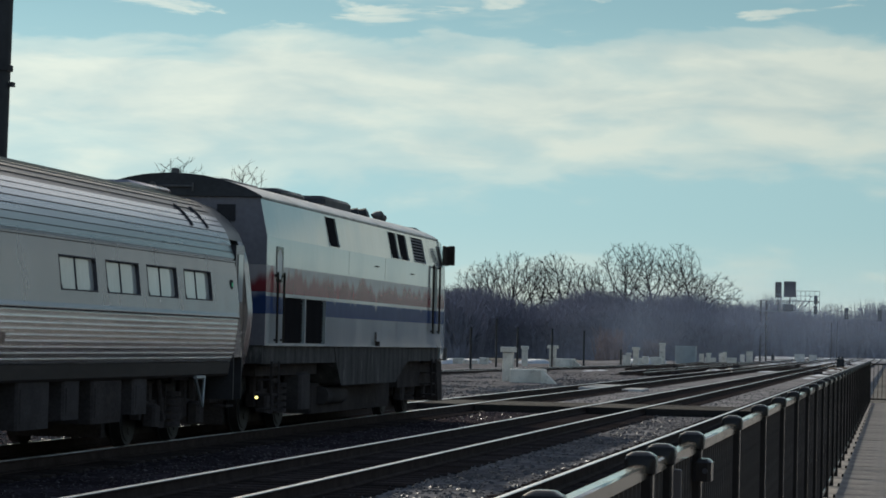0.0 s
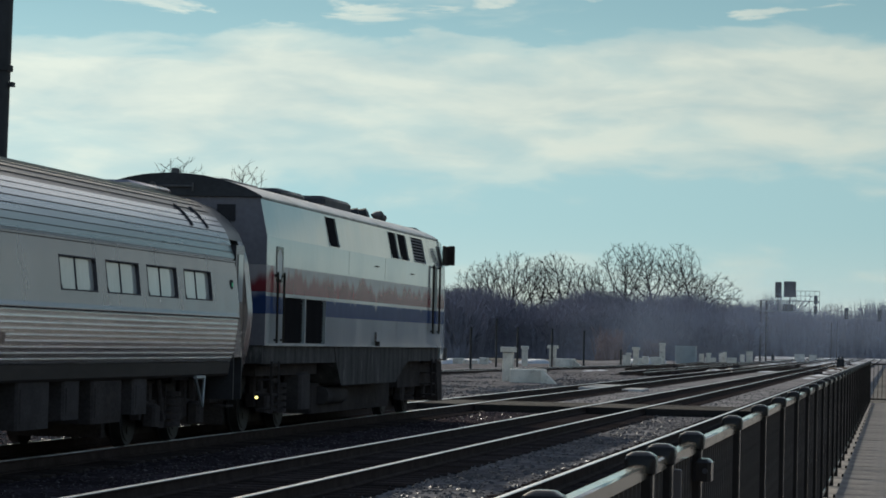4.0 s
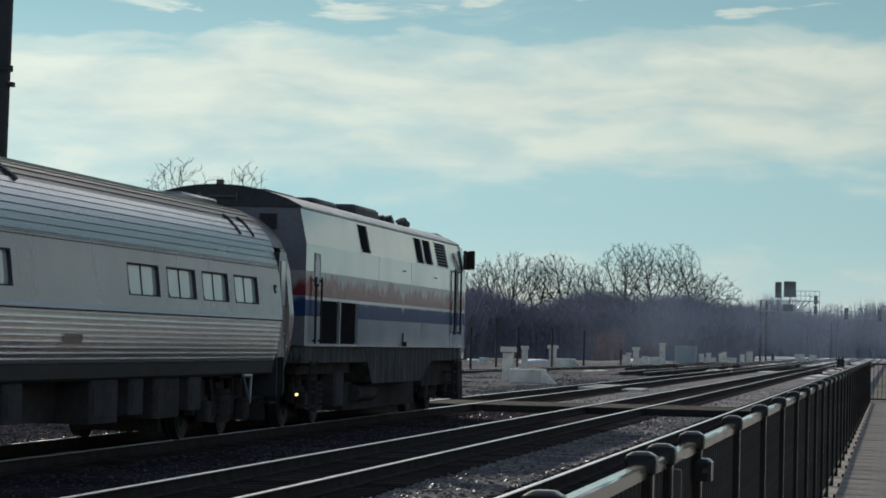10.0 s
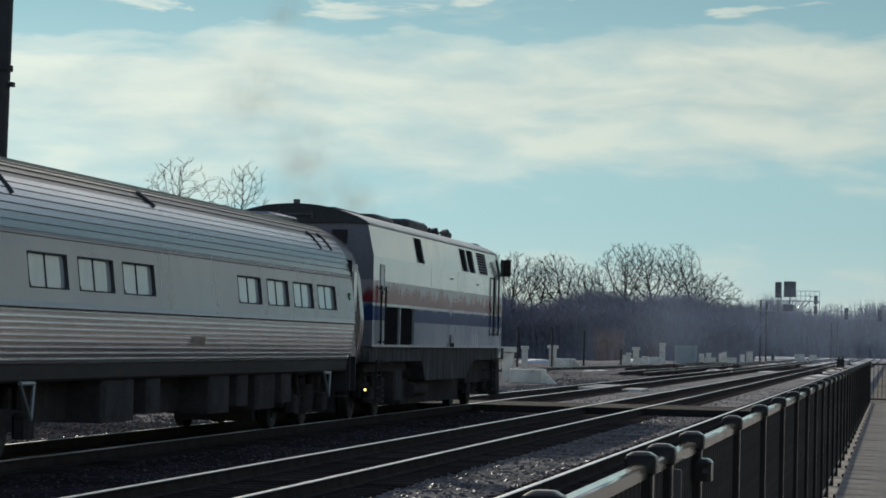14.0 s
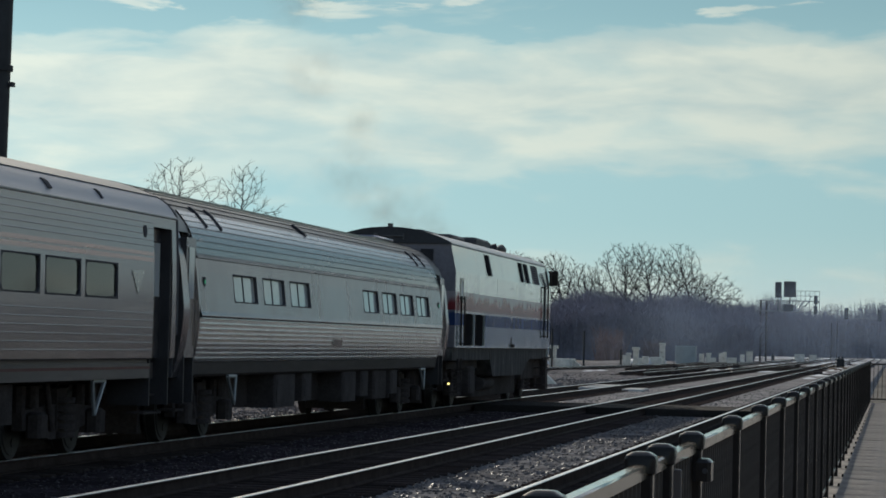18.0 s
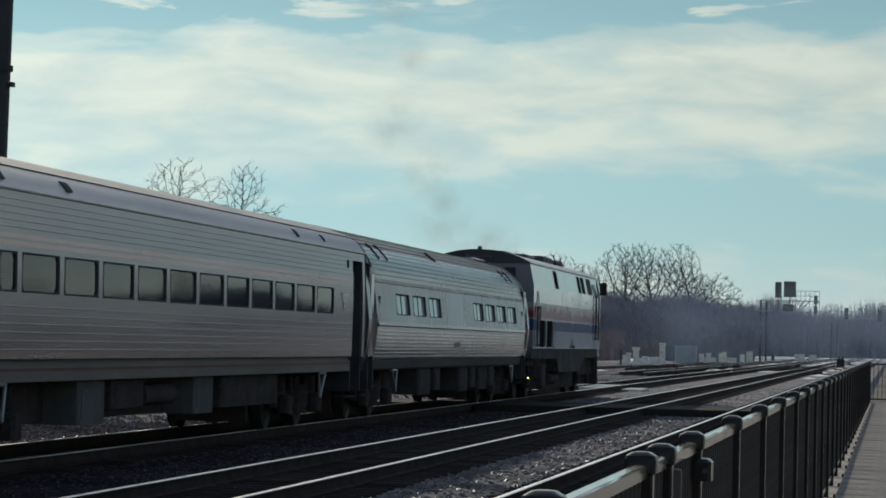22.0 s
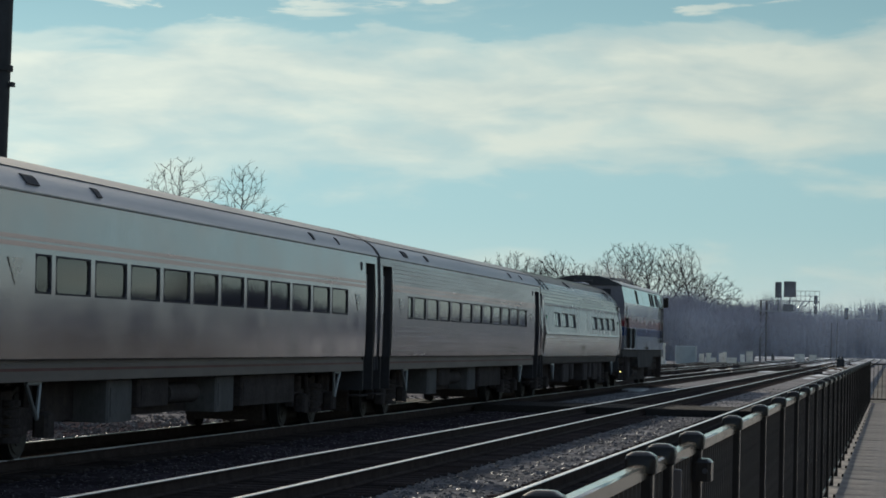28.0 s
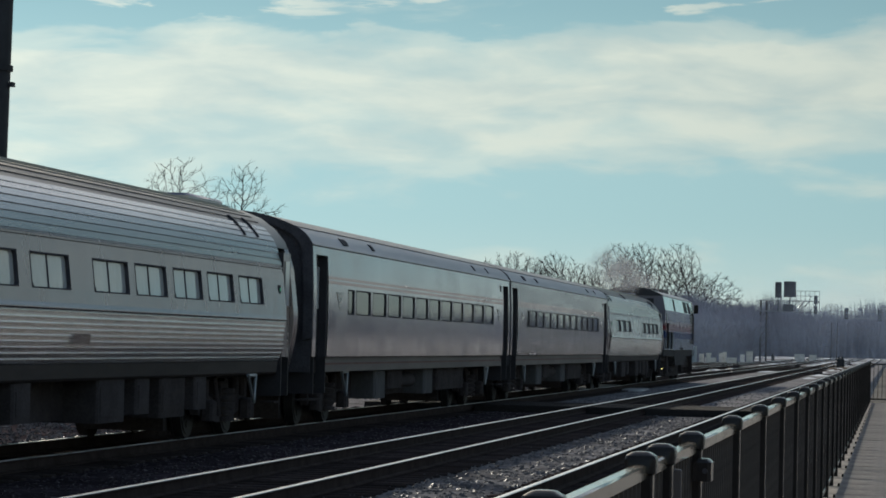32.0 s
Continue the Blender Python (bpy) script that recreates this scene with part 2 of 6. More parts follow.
def sheet(bm, line, y0, y1, d=0.0):
    """An open line of (x, z) drawn out along y."""
    a = [bm.verts.new((x, y0, z)) for x, z in line]
    b = [bm.verts.new((x, y1, z)) for x, z in line]
    for i in range(len(line) - 1):
        bm.faces.new((a[i], a[i + 1], b[i + 1], b[i]))


def mesh_of(name, bm, material, sharp=35):
    bmesh.ops.recalc_face_normals(bm, faces=bm.faces)
    me = bpy.data.meshes.new(name)
    bm.to_mesh(me)
    bm.free()
    me.materials.append(material)
    if sharp:
        me.polygons.foreach_set("use_smooth", [True] * len(me.polygons))
        me.set_sharp_from_angle(angle=radians(sharp))
    return me


def part(name, bm, material, parent, label="", sharp=35, at=None):
    ob = new(name, mesh_of(name, bm, material, sharp))
    ob.parent = parent
    if at is not None:
        ob.matrix_basis = at
    return tagged(ob, label) if label else ob


def thing(name, label, category, group="", kind="", at=None):
    ob = new(name)
    ob.empty_display_size = 0.2
    if at is not None:
        ob.matrix_basis = at
    return tagged(ob, label, category, group, kind)


def solid(name, bm, material, label, category, group="", kind="", sharp=35):
    return tagged(new(name, mesh_of(name, bm, material, sharp)), label, category, group, kind)


def child(name, me, parent, at):
    o = new(name, me)
    o.parent = parent
    o.matrix_basis = at
    return o


def made(fn, *args):
    bm = bmesh.new()
    fn(bm, *args)
    return bm


# ---- ground, tracks ----
bm = bmesh.new()
g = [[bm.verts.new((sx * 4200, sy * 4200, -0.42)) for sx in (-1, -0.2, -0.01, 0.01, 0.2, 1)] for sy in (-1, -0.2, 0, 0.05, 0.2, 1)]
for i in range(5):
    for j in range(5):
        bm.faces.new((g[i][j], g[i][j + 1], g[i + 1][j + 1], g[i + 1][j]))
tagged(new("ground", mesh_of("ground", bm, EARTH, 0)), "bare brown winter ground with thin pale patches", "ground", kind="structure")

TRACKS = (-11.55, -7.12, -3.22)
bm = bmesh.new()
prism(bm, [(-36.6, -0.43), (-34.6, -0.26), (-14.4, -0.26), (-13.8, -0.2), (-1.2, -0.2), (-0.9, -0.43)], 75, 900)
tagged(new("ballast", mesh_of("ballast", bm, FARBALLAST, 0)), "dark grey crushed-stone ballast bed under the tracks", "ballast", kind="structure")
# Bed in the shade-darkened colour, ending at the sunlit strip.
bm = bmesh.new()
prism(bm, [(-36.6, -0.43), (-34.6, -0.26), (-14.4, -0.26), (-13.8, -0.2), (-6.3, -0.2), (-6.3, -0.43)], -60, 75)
near = bmesh.new()
prism(near, [(-6.3, -0.43), (-6.3, -0.2), (-1.2, -0.2), (-0.9, -0.43)], -60, 75)
tagged(new("platform_ballast", mesh_of("platform_ballast", near, BALLAST, 0)), "grey crushed-stone ballast along the platform", "ballast", kind="structure")
tagged(new("stained_ballast", mesh_of("stained_ballast", bm, SHADEDBALLAST, 0)), "ballast bed beside the station, coloured dark for train shade", "ballast", kind="structure")

def verge():
    """Uneven cinder ground between the main tracks and the wood."""
    nx, ny = 46, 420
    pts, faces = [], []
    for j in range(ny):
        for i in range(nx):
            x, y = -37.0 + 22.9 * i / (nx - 1), 58 + 242 * (j / (ny - 1)) ** 1.25
            h = 0.10 * noise.noise(Vector((x * 0.5, y * 0.22, 1.7))) + 0.055 * noise.noise(Vector((x * 1.9, y * 0.9, 5.0))) + 0.03 * noise.noise(Vector((x * 5, y * 3.1, 9.0)))
            rim = min(1.0, i / 3, (nx - 1 - i) / 3, j / 4, (ny - 1 - j) / 4)
            pts.append((x, y, -0.275 + rim * (0.045 + h * 0.7)))
    for j in range(ny - 1):
        for i in range(nx - 1):
            k = j * nx + i
            faces.append((k, k + 1, k + nx + 1, k + nx))
    me = bpy.data.meshes.new("verge")
    me.from_pydata(pts, [], faces)
    me.materials.append(CINDER)
    return tagged(new("verge", me), "uneven dark cinder ground beside the tracks", "ground", kind="structure")


verge()
# Unseen pale ground, added so the train's lower sides reflect brighter.
bm = bmesh.new()
box(bm, 9.4, 420, -120, 900, -0.43, -0.30)
tagged(new("gravel_lot", mesh_of("gravel_lot", bm, PALEROUGH, 0)), "unseen pale ground beyond the platform, added to brighten train reflections", "ground", kind="structure")
RAIL_LOOP = [(-0.07, -0.165), (0.07, -0.165), (0.07, -0.15), (0.012, -0.135), (0.010, -0.04), (0.034, -0.03), (0.034, -0.009), (-0.034, -0.009), (-0.034, -0.03), (-0.010, -0.04), (-0.012, -0.135), (-0.07, -0.15)]
HEAD_LOOP = [(-0.034, -0.009), (0.034, -0.009), (0.031, -0.003), (0.022, 0.0), (-0.022, 0.0), (-0.031, -0.003)]
tie_mesh = mesh_of("tie", made(chamfered, -1.3, 1.3, -0.115, 0.115, -0.35, -0.165, 0.012), TIE)
for k, cx in enumerate(TRACKS):
    tr = thing("track", "worn steel rails on wooden ties in dark ballast", "railway track", "parallel tracks", "structure", pose(cx, 0, 0))
    for s in (-0.7525, 0.7525):
        rail = part("rail", made(prism, RAIL_LOOP, -60, 700), RAIL, tr, "rusty rail web", at=pose(s, 0, 0))
        part("rail_head", made(prism, HEAD_LOOP, -60, 700), HEAD, rail, "polished rail head")
    y = 14.0
    while y < 72:
        t = new("tie", tie_mesh)
        t.parent = tr
        t.matrix_basis = pose(random.uniform(-0.04, 0.04), y + random.uniform(-0.03, 0.03), 0, 0, 0, random.uniform(-0.6, 0.6))
        y += 0.56
    bm = bmesh.new()
    y = 79.0
    while y < 260:
        box(bm, -1.3, 1.3, y - 0.115, y + 0.115, -0.35, -0.165)
        y += 0.56
    tagged(part("distant_ties", bm, TIE, tr), kind="stuff")

sd = thing("track", "rusty side track curving in beyond the main tracks", "railway track", "parallel tracks", "structure", pose(-25.6, 160, -0.06, 0, 0, -2.2))
for s in (-0.7525, 0.7525):
    rail = part("rail", made(prism, RAIL_LOOP, -110, 260), RAIL, sd, "rusty rail web", at=pose(s, 0, 0))
    part("rail_head", made(prism, HEAD_LOOP, -110, 260), HEAD, rail, "polished rail head")
bm = bmesh.new()
for i in range(300):
    box(bm, -1.3, 1.3, -50 + 0.56 * i - 0.115, -50 + 0.56 * i + 0.115, -0.35, -0.165)
tagged(part("distant_ties", bm, TIE, sd), kind="stuff")

for x, y0, y1, turn, lb in ((-15.95, 176, 700, 0, "rusty yard track beside the main tracks"),):
    yd = thing("track", lb, "railway track", "parallel tracks", "structure", pose(x, y0, -0.02, 0, 0, turn))
    for s in (-0.7525, 0.7525):
        rail = part("rail", made(prism, RAIL_LOOP, 0, y1 - y0), RAIL, yd, "rusty rail web", at=pose(s, 0, 0))
        part("rail_head", made(prism, HEAD_LOOP, 0, y1 - y0), HEAD, rail, "polished rail head")
    bm = bmesh.new()
    for i in range(min(160, int((y1 - y0) / 0.56))):
        box(bm, -1.3, 1.3, 0.56 * i - 0.115, 0.56 * i + 0.115, -0.36, -0.175)
    tagged(part("distant_ties", bm, TIE, yd), kind="stuff")

# crossing of planks over the tracks
cr = thing("track_crossing", "dark weathered timber plank crossing over the tracks", "crossing", kind="structure")
for x0, x1 in ((-13.6, -12.4), (-12.2, -10.9), (-10.7, -7.98), (-7.78, -6.46), (-6.26, -4.08), (-3.88, -2.56), (-2.36, -0.9)):
    for i in range(14):
        part("plank", made(chamfered, x0, x1, 73.2 + i * 0.36, 73.53 + i * 0.36, -0.3, -0.012, 0.012), PLANK, cr)

# loose stones of the ballast
def stones(name, count, boxes, size, material=None):
    pts, faces = [], []
    shape = [(1, 0, 0), (-0.5, 0.87, 0), (-0.5, -0.87, 0), (0, 0, 0.9), (0, 0, -0.8)]
    tri = [(0, 1, 3), (1, 2, 3), (2, 0, 3), (1, 0, 4), (2, 1, 4), (0, 2, 4)]
    rng = np.random.default_rng(5)
    for _ in range(count):
        x0, x1, y0, y1, z = boxes[rng.integers(len(boxes))]
        p = np.array([rng.uniform(x0, x1), y0 + (y1 - y0) * rng.random() ** 1.4, z])
        q = Euler(rng.uniform(0, 6.28, 3)).to_matrix()
        s = size * rng.uniform(0.6, 1.5)
        k = len(pts)
        pts += [tuple(p + np.array(q @ Vector(v)) * s * (1, 0.8, 0.7)) for v in shape]
        faces += [tuple(k + i for i in f) for f in tri]
    me = bpy.data.meshes.new(name)
    me.from_pydata(pts, [], faces)
    me.materials.append(material or STONE)
    return tagged(new(name, me), "loose grey crushed stone between the ties", "ballast stones", kind="stuff")
stones("ballast_stones", 12000, [(-6.25, -4.05, 24, 78, -0.2), (-3.8, -2.6, 20, 72, -0.2), (-10.6, -3.0, 79, 130, -0.2)], 0.035)
stones("oily_stones", 14000, [(-14, -12.4, 20, 75, -0.2), (-10.7, -7.95, 24, 75, -0.2), (-7.8, -6.45, 20, 72, -0.2), (-12.2, -10.9, 20, 72, -0.2)], 0.035, SHADEDSTONE)
stones("under_train_stones", 9000, [(-19, -12.5, 22, 75, -0.2)], 0.04, CINDER)
stones("verge_stones", 9000, [(-30, -13.9, 85, 190, -0.22), (-24, -13.9, 100, 150, -0.22)], 0.05, CINDER)

# ---- platform and fence ----
PZ, FX = 0.10, -0.645
bm = bmesh.new()
box(bm, -0.9, 9.0, -12, 84, -0.43, PZ - 0.012)
tagged(new("platform", mesh_of("platform", bm, PAVE, 0)), "grey concrete station platform beside the tracks", "platform", kind="structure")
plat = bpy.data.objects["platform"]
paver = {}
for i in range(60):
    for j in range(2):
        y0 = 10 + i * 1.22
        if j not in paver:
            paver[j] = mesh_of("slab", made(chamfered, 0, (0.98, 1.2)[j], 0, 1.2, 0, 0.022, 0.008), PAVE)
        s = new("slab", paver[j])
        s.parent = plat
        s.matrix_basis = pose((-0.88, 0.12)[j], y0, PZ - 0.011 + random.uniform(-0.002, 0.002))

fence = thing("platform_fence", "black painted steel picket fence with capped posts along the platform", "fence")
post_bm = bmesh.new()
chamfered(post_bm, -0.033, 0.033, -0.033, 0.033, 0, 1.15, 0.006)
post_mesh = mesh_of("post", post_bm, BLACK)
cap_bm = bmesh.new()
R = [(0.0335, 1.146), (0.043, 1.149), (0.043, 1.186), (0.039, 1.195), (0.024, 1.204), (0.010, 1.206)]
def ring16(r, z):
    return [cap_bm.verts.new((r * math.copysign(abs(math.cos(a)) ** 0.4, math.cos(a)), r * math.copysign(abs(math.sin(a)) ** 0.4, math.sin(a)), z)) for a in [2 * math.pi * (i + 0.5) / 16 for i in range(16)]]
rings = [ring16(r, z) for r, z in R]
for a, b in zip(rings, rings[1:]):
    for i in range(16):
        cap_bm.faces.new((a[i], a[(i + 1) % 16], b[(i + 1) % 16], b[i]))
cap_bm.faces.new(rings[-1])
cap_mesh = mesh_of("post_cap", cap_bm, BLACK, 25)
foot_mesh = mesh_of("base_plate", made(chamfered, -0.10, 0.13, -0.11, 0.11, 0, 0.014, 0.006), FOOTING)
bolt_mesh = mesh_of("bolt", made(tube, (0, 0, 0.012), (0, 0, 0.04), 0.011, 0.011, 6), BLACK)
picket_mesh = mesh_of("picket", made(box, -0.009, 0.009, -0.009, 0.009, 0.09, 1.13), PICKET, 0)


POSTS = [2.95 + 0.0, 5.35, 7.46, 9.37] + [11.75 + 2.44 * i for i in range(30)]
for y in POSTS:
    p = child("post", post_mesh, fence, pose(FX, y, PZ))
    child("post_cap", cap_mesh, p, pose(0, 0, 0))
    f = child("base_plate", foot_mesh, p, pose(0, 0, 0))
    for bx, by in ((0.09, -0.07), (0.09, 0.07)):
        child("bolt", bolt_mesh, p, pose(bx, by, 0))
count = 0
far_bm = bmesh.new()
for a, b in zip(POSTS, POSTS[1:]):
    for z0, z1 in ((1.136, 1.172), (0.10, 0.14)):
        part("fence_rail", made(chamfered, FX - 0.018, FX + 0.018, a + 0.034, b - 0.034, PZ + z0, PZ + z1, 0.005), RAILTAN if z0 > 1 else BLACK, fence)
    k = max(2, round((b - a) / 0.12))
    for i in range(1, k):
        y = a + (b - a) * i / k
        if count < 290:
            child("picket", picket_mesh, fence, pose(FX, y, PZ))
            count += 1
        else:
            box(far_bm, FX - 0.009, FX + 0.009, y - 0.009, y + 0.009, PZ + 0.09, PZ + 1.13)
tagged(part("picket_rest", far_bm, PICKET, fence, sharp=0), kind="stuff")
LASTY = POSTS[-1]
# latch of the gate, with its extra post
p = child("gate_post", post_mesh, fence, pose(FX, 8.12, PZ))
child("post_cap", cap_mesh, p, pose(0, 0, 0))
latch = part("gate_latch", made(chamfered, FX + 0.014, FX + 0.074, 9.2, 9.34, PZ + 1.05, PZ + 1.122, 0.012), BLACK, fence, "black gate latch box")
part("latch_knob", made(tube, (FX + 0.055, 9.2, PZ + 1.084), (FX + 0.055, 9.19, PZ + 1.084), 0.009, 0.009, 10), RUBBER, latch, "small metal latch knob")
part("gate_stile", made(chamfered, FX + 0.012, FX + 0.046, 8.28, 8.31, PZ + 0.12, PZ + 1.126, 0.004), SKIRT, fence, "worn grey gate stile")

endf = thing("end_fence", "black steel picket fence closing the platform end", "fence")
for i in range(4):
    x = FX + 2.4 * i
    p = child("post", post_mesh, endf, pose(x, LASTY + 0.3, PZ))
    child("post_cap", cap_mesh, p, pose(0, 0, 0))
    if i < 3:
        for z0, z1 in ((1.10, 1.145), (0.10, 0.14)):
            part("fence_rail", made(chamfered, x + 0.034, x + 2.366, LASTY + 0.28, LASTY + 0.32, PZ + z0, PZ + z1, 0.005), BLACK, endf)
        for j in range(1, 20):
            child("picket", picket_mesh, endf, pose(x + 0.12 * j, LASTY + 0.3, PZ))

# ---- train ----
TX = -11.55
P0 = 44.49


def lerp_line(line, z):
    for (xa, za), (xb, zb) in zip(line, line[1:]):
        if za <= z <= zb:
            return xa + (xb - xa) * (z - za) / max(zb - za, 1e-6)
    return line[-1][0] if z > line[-1][1] else line[0][0]


def smooth_arc(pts, k):
    """k + 1 points along a Catmull-Rom line through pts, evenly spread."""
    p = [Vector(a) for a in [pts[0]] + list(pts) + [pts[-1]]]
    fine = []
    for i in range(1, len(p) - 2):
        for s in range(24):
            t = s / 24
            a, b, c, d = p[i - 1], p[i], p[i + 1], p[i + 2]
            fine.append(0.5 * (2 * b + (c - a) * t + (2 * a - 5 * b + 4 * c - d) * t * t + (3 * b - a - 3 * c + d) * t ** 3))
    fine.append(p[-2])
    run = [0.0]
    for a, b in zip(fine, fine[1:]):
        run.append(run[-1] + (b - a).length)
    out = []
    for i in range(k + 1):
        want = run[-1] * i / k
        j = max(q for q in range(len(run)) if run[q] <= want + 1e-9)
        if j == len(run) - 1:
            out.append(fine[-1])
        else:
            f = (want - run[j]) / (run[j + 1] - run[j])
            out.append(fine[j].lerp(fine[j + 1], f))
    return out


BEADED = ((0, 0), (0.70, 0.001), (0.76, 0.016), (0.84, 0.015), (0.90, 0.001))      # panels with a rounded bead
GROOVED = ((0, 0), (0.06, 0.018), (0.82, 0.018), (0.90, 0))                            # flat strips with grooves


def fluted(pts, flutes, profile):
    """A line of (x, z) pairs with the profile, of (share of a flute, height), repeated along it."""
    k = 24
    base = smooth_arc(pts, flutes * k)
    out = []
    for f in range(flutes):
        for share, h in profile:
            i = f * k + round(share * k)
            a, b = base[max(i - 1, 0)], base[min(i + 1, len(base) - 1)]
            t = (b - a).normalized()
            out.append(tuple(base[i] + Vector((t.y, -t.x)) * h))
    out.append(tuple(base[-1]))
    return out


def both(fn):
    for s in (1, -1):
        fn(s)


def sided(bm, line, y0, y1):
    both(lambda s: sheet(bm, [(x * s, z) for x, z in line], y0, y1))


def side_band(bm, line, z0, z1, y0, y1, holes, inset):
    """The band of a side from z0 to z1 with holes [(ya, yb)], whose reveals go inset inwards."""
    x0, x1 = lerp_line(line, z0), lerp_line(line, z1)
    edges = [y0] + [v for h in holes for v in h] + [y1]
    for s in (1, -1):
        for a, b in zip(edges[::2], edges[1::2]):
            sheet(bm, [(x0 * s, z0), (x1 * s, z1)], a, b)
        for a, b in holes:
            q = [(x0 * s, a, z0), (x0 * s, b, z0), (x1 * s, b, z1), (x1 * s, a, z1)]
            o = [bm.verts.new(v) for v in q]
            i = [bm.verts.new((v[0] - inset * s, v[1], v[2])) for v in q]
            for k in range(4):
                bm.faces.new((o[k], o[(k + 1) % 4], i[(k + 1) % 4], i[k]))


def pane_at(bm, line, s, z0, z1, ya, yb, depth, thick=0.008):
    """A slab that follows the side's slope, depth inside it."""
    x0, x1 = lerp_line(line, z0) - depth, lerp_line(line, z1) - depth
    o = [bm.verts.new(v) for v in ((x0 * s, ya, z0), (x0 * s, yb, z0), (x1 * s, yb, z1), (x1 * s, ya, z1))]
    i = [bm.verts.new((v.co.x - thick * s, v.co.y, v.co.z)) for v in o]
    bm.faces.new(o)
    bm.faces.new(i[::-1])
    for k in range(4):
        bm.faces.new((o[k], o[(k + 1) % 4], i[(k + 1) % 4], i[k]))


def frame_at(bm, line, s, z0, z1, ya, yb, w, out, thick=0.03):
    pane_at(bm, line, s, z0, z0 + w, ya, yb, -out, thick)
    pane_at(bm, line, s, z1 - w, z1, ya, yb, -out, thick)
    pane_at(bm, line, s, z0 + w, z1 - w, ya, ya + w, -out, thick)
    pane_at(bm, line, s, z0 + w, z1 - w, yb - w, yb, -out, thick)
    c = w * 2.6
    for yy, zz, sy, sz in ((ya, z0, 1, 1), (yb, z0, -1, 1), (ya, z1, 1, -1), (yb, z1, -1, -1)):
        x = lerp_line(line, zz) + out
        y1, z1_ = yy + sy * w, zz + sz * w
        t = [bm.verts.new(v) for v in ((x * s, y1, z1_), (x * s, y1 + sy * c, z1_), (x * s, y1, z1_ + sz * c))]
        u = [bm.verts.new((v.co.x - thick * s, v.co.y, v.co.z)) for v in t]
        bm.faces.new(t)
        bm.faces.new(u)
        for k in range(3):
            bm.faces.new((t[k], t[(k + 1) % 3], u[(k + 1) % 3], u[k]))


WHEELSETS = []


def wheelset(parent, y, r):
    bm = bmesh.new()
    tube(bm, (-0.9, 0, 0), (0.9, 0, 0), 0.085, n=10)
    for s in (1, -1):
        tube(bm, (s * 0.70, 0, 0), (s * 0.835, 0, 0), r, r - 0.008, 28)
        tube(bm, (s * 0.67, 0, 0), (s * 0.70, 0, 0), r + 0.025, r + 0.025, 28)
        tube(bm, (s * 0.835, 0, 0), (s * 0.85, 0, 0), r - 0.06, r - 0.07, 28)
        for k in range(4):
            a = k * math.pi / 2
            tube(bm, (s * 0.84, 0.24 * math.cos(a), 0.24 * math.sin(a)), (s * 0.865, 0.24 * math.cos(a), 0.24 * math.sin(a)), 0.06, n=8)
    o = part("wheelset", bm, WHEEL, parent, "worn steel wheels on an axle", at=pose(0, y, r))
    WHEELSETS.append((o, y, r))


def truck(car, y, base, r, heavy=False):
    bm = bmesh.new()
    for s in (1, -1):
        x0, x1 = s * 0.95, s * 1.08
        z = r
        loop = [(-base / 2 - 0.35, z + 0.16), (-base / 2 - 0.3, z - 0.08), (-base / 2 + 0.3, z - 0.08), (-0.45, z - 0.22), (0.45, z - 0.22), (base / 2 - 0.3, z - 0.08), (base / 2 + 0.3, z - 0.08), (base / 2 + 0.35, z + 0.16), (0.5, z + 0.22), (-0.5, z + 0.22)]
        plate(bm, [(a, b) for a, b in loop], min(x0, x1), max(x0, x1))
        for k in (-1, 1):
            chamfered(bm, s * 1.17 - 0.1, s * 1.17 + 0.1, k * base / 2 - 0.17, k * base / 2 + 0.17, r - 0.17, r + 0.15, 0.04)
            for j in (-0.28, 0.28):
                tube(bm, (s * 1.02, k * base / 2 + j, r + 0.14), (s * 1.02, k * base / 2 + j, r + 0.46), 0.085, n=8)
        for j in range(5):
            tube(bm, (s * 1.1, 0, r - 0.2 + j * 0.11), (s * 1.1, 0, r - 0.13 + j * 0.11), 0.17, n=12)
        tube(bm, (s * 1.14, -0.55, r - 0.1), (s * 1.14, -0.85, r + 0.5), 0.045, n=8)
    box(bm, -1.1, 1.1, -0.22, 0.22, r - 0.12, r + 0.42)
    box(bm, -0.62, 0.62, -base / 2 - 0.62, base / 2 + 0.62, 0.13, r + 0.44)
    if heavy:
        for k in (-1, 1):
            box(bm, -0.5, 0.5, k * 0.75 - 0.45, k * 0.75 + 0.45, r - 0.25, r + 0.4)
    t = part("truck", bm, FRAME, car, "dirty black wheel truck", at=pose(0, y, 0))
    for k in (-1, 1):
        wheelset(t, k * base / 2, r)
    return t


def bracket(car, y, s=1, z0=0.48, z1=1.0, flip=1):
    """A V-shaped step hanger of bar steel."""
    bm = bmesh.new()
    for a, b in (((0, z1), (flip * 0.55, z1)), ((0, z1), (flip * 0.45, z0)), ((flip * 0.55, z1), (flip * 0.45, z0))):
        tube(bm, (s * 1.5, a[0], a[1]), (s * 1.5, b[0], b[1]), 0.028, n=6)
    part("step_hanger", bm, GALV, car, "bare grey steel hanger", at=pose(0, y, 0))


def gangway(car, y, s, rubber_len):
    bm = bmesh.new()
    loop = [(-1.05, 1.1), (1.05, 1.1), (1.05, 2.9), (0.9, 3.25), (0.5, 3.4), (-0.5, 3.4), (-0.9, 3.25), (-1.05, 2.9)]
    for k in range(3):
        a = y + s * rubber_len * k / 3
        prism(bm, [(x * (1 - 0.03 * (k % 2)), z) for x, z in loop], min(a, a + s * rubber_len / 3), max(a, a + s * rubber_len / 3))
    part("gangway_bellows", bm, RUBBER, car, "black rubber gangway bellows")


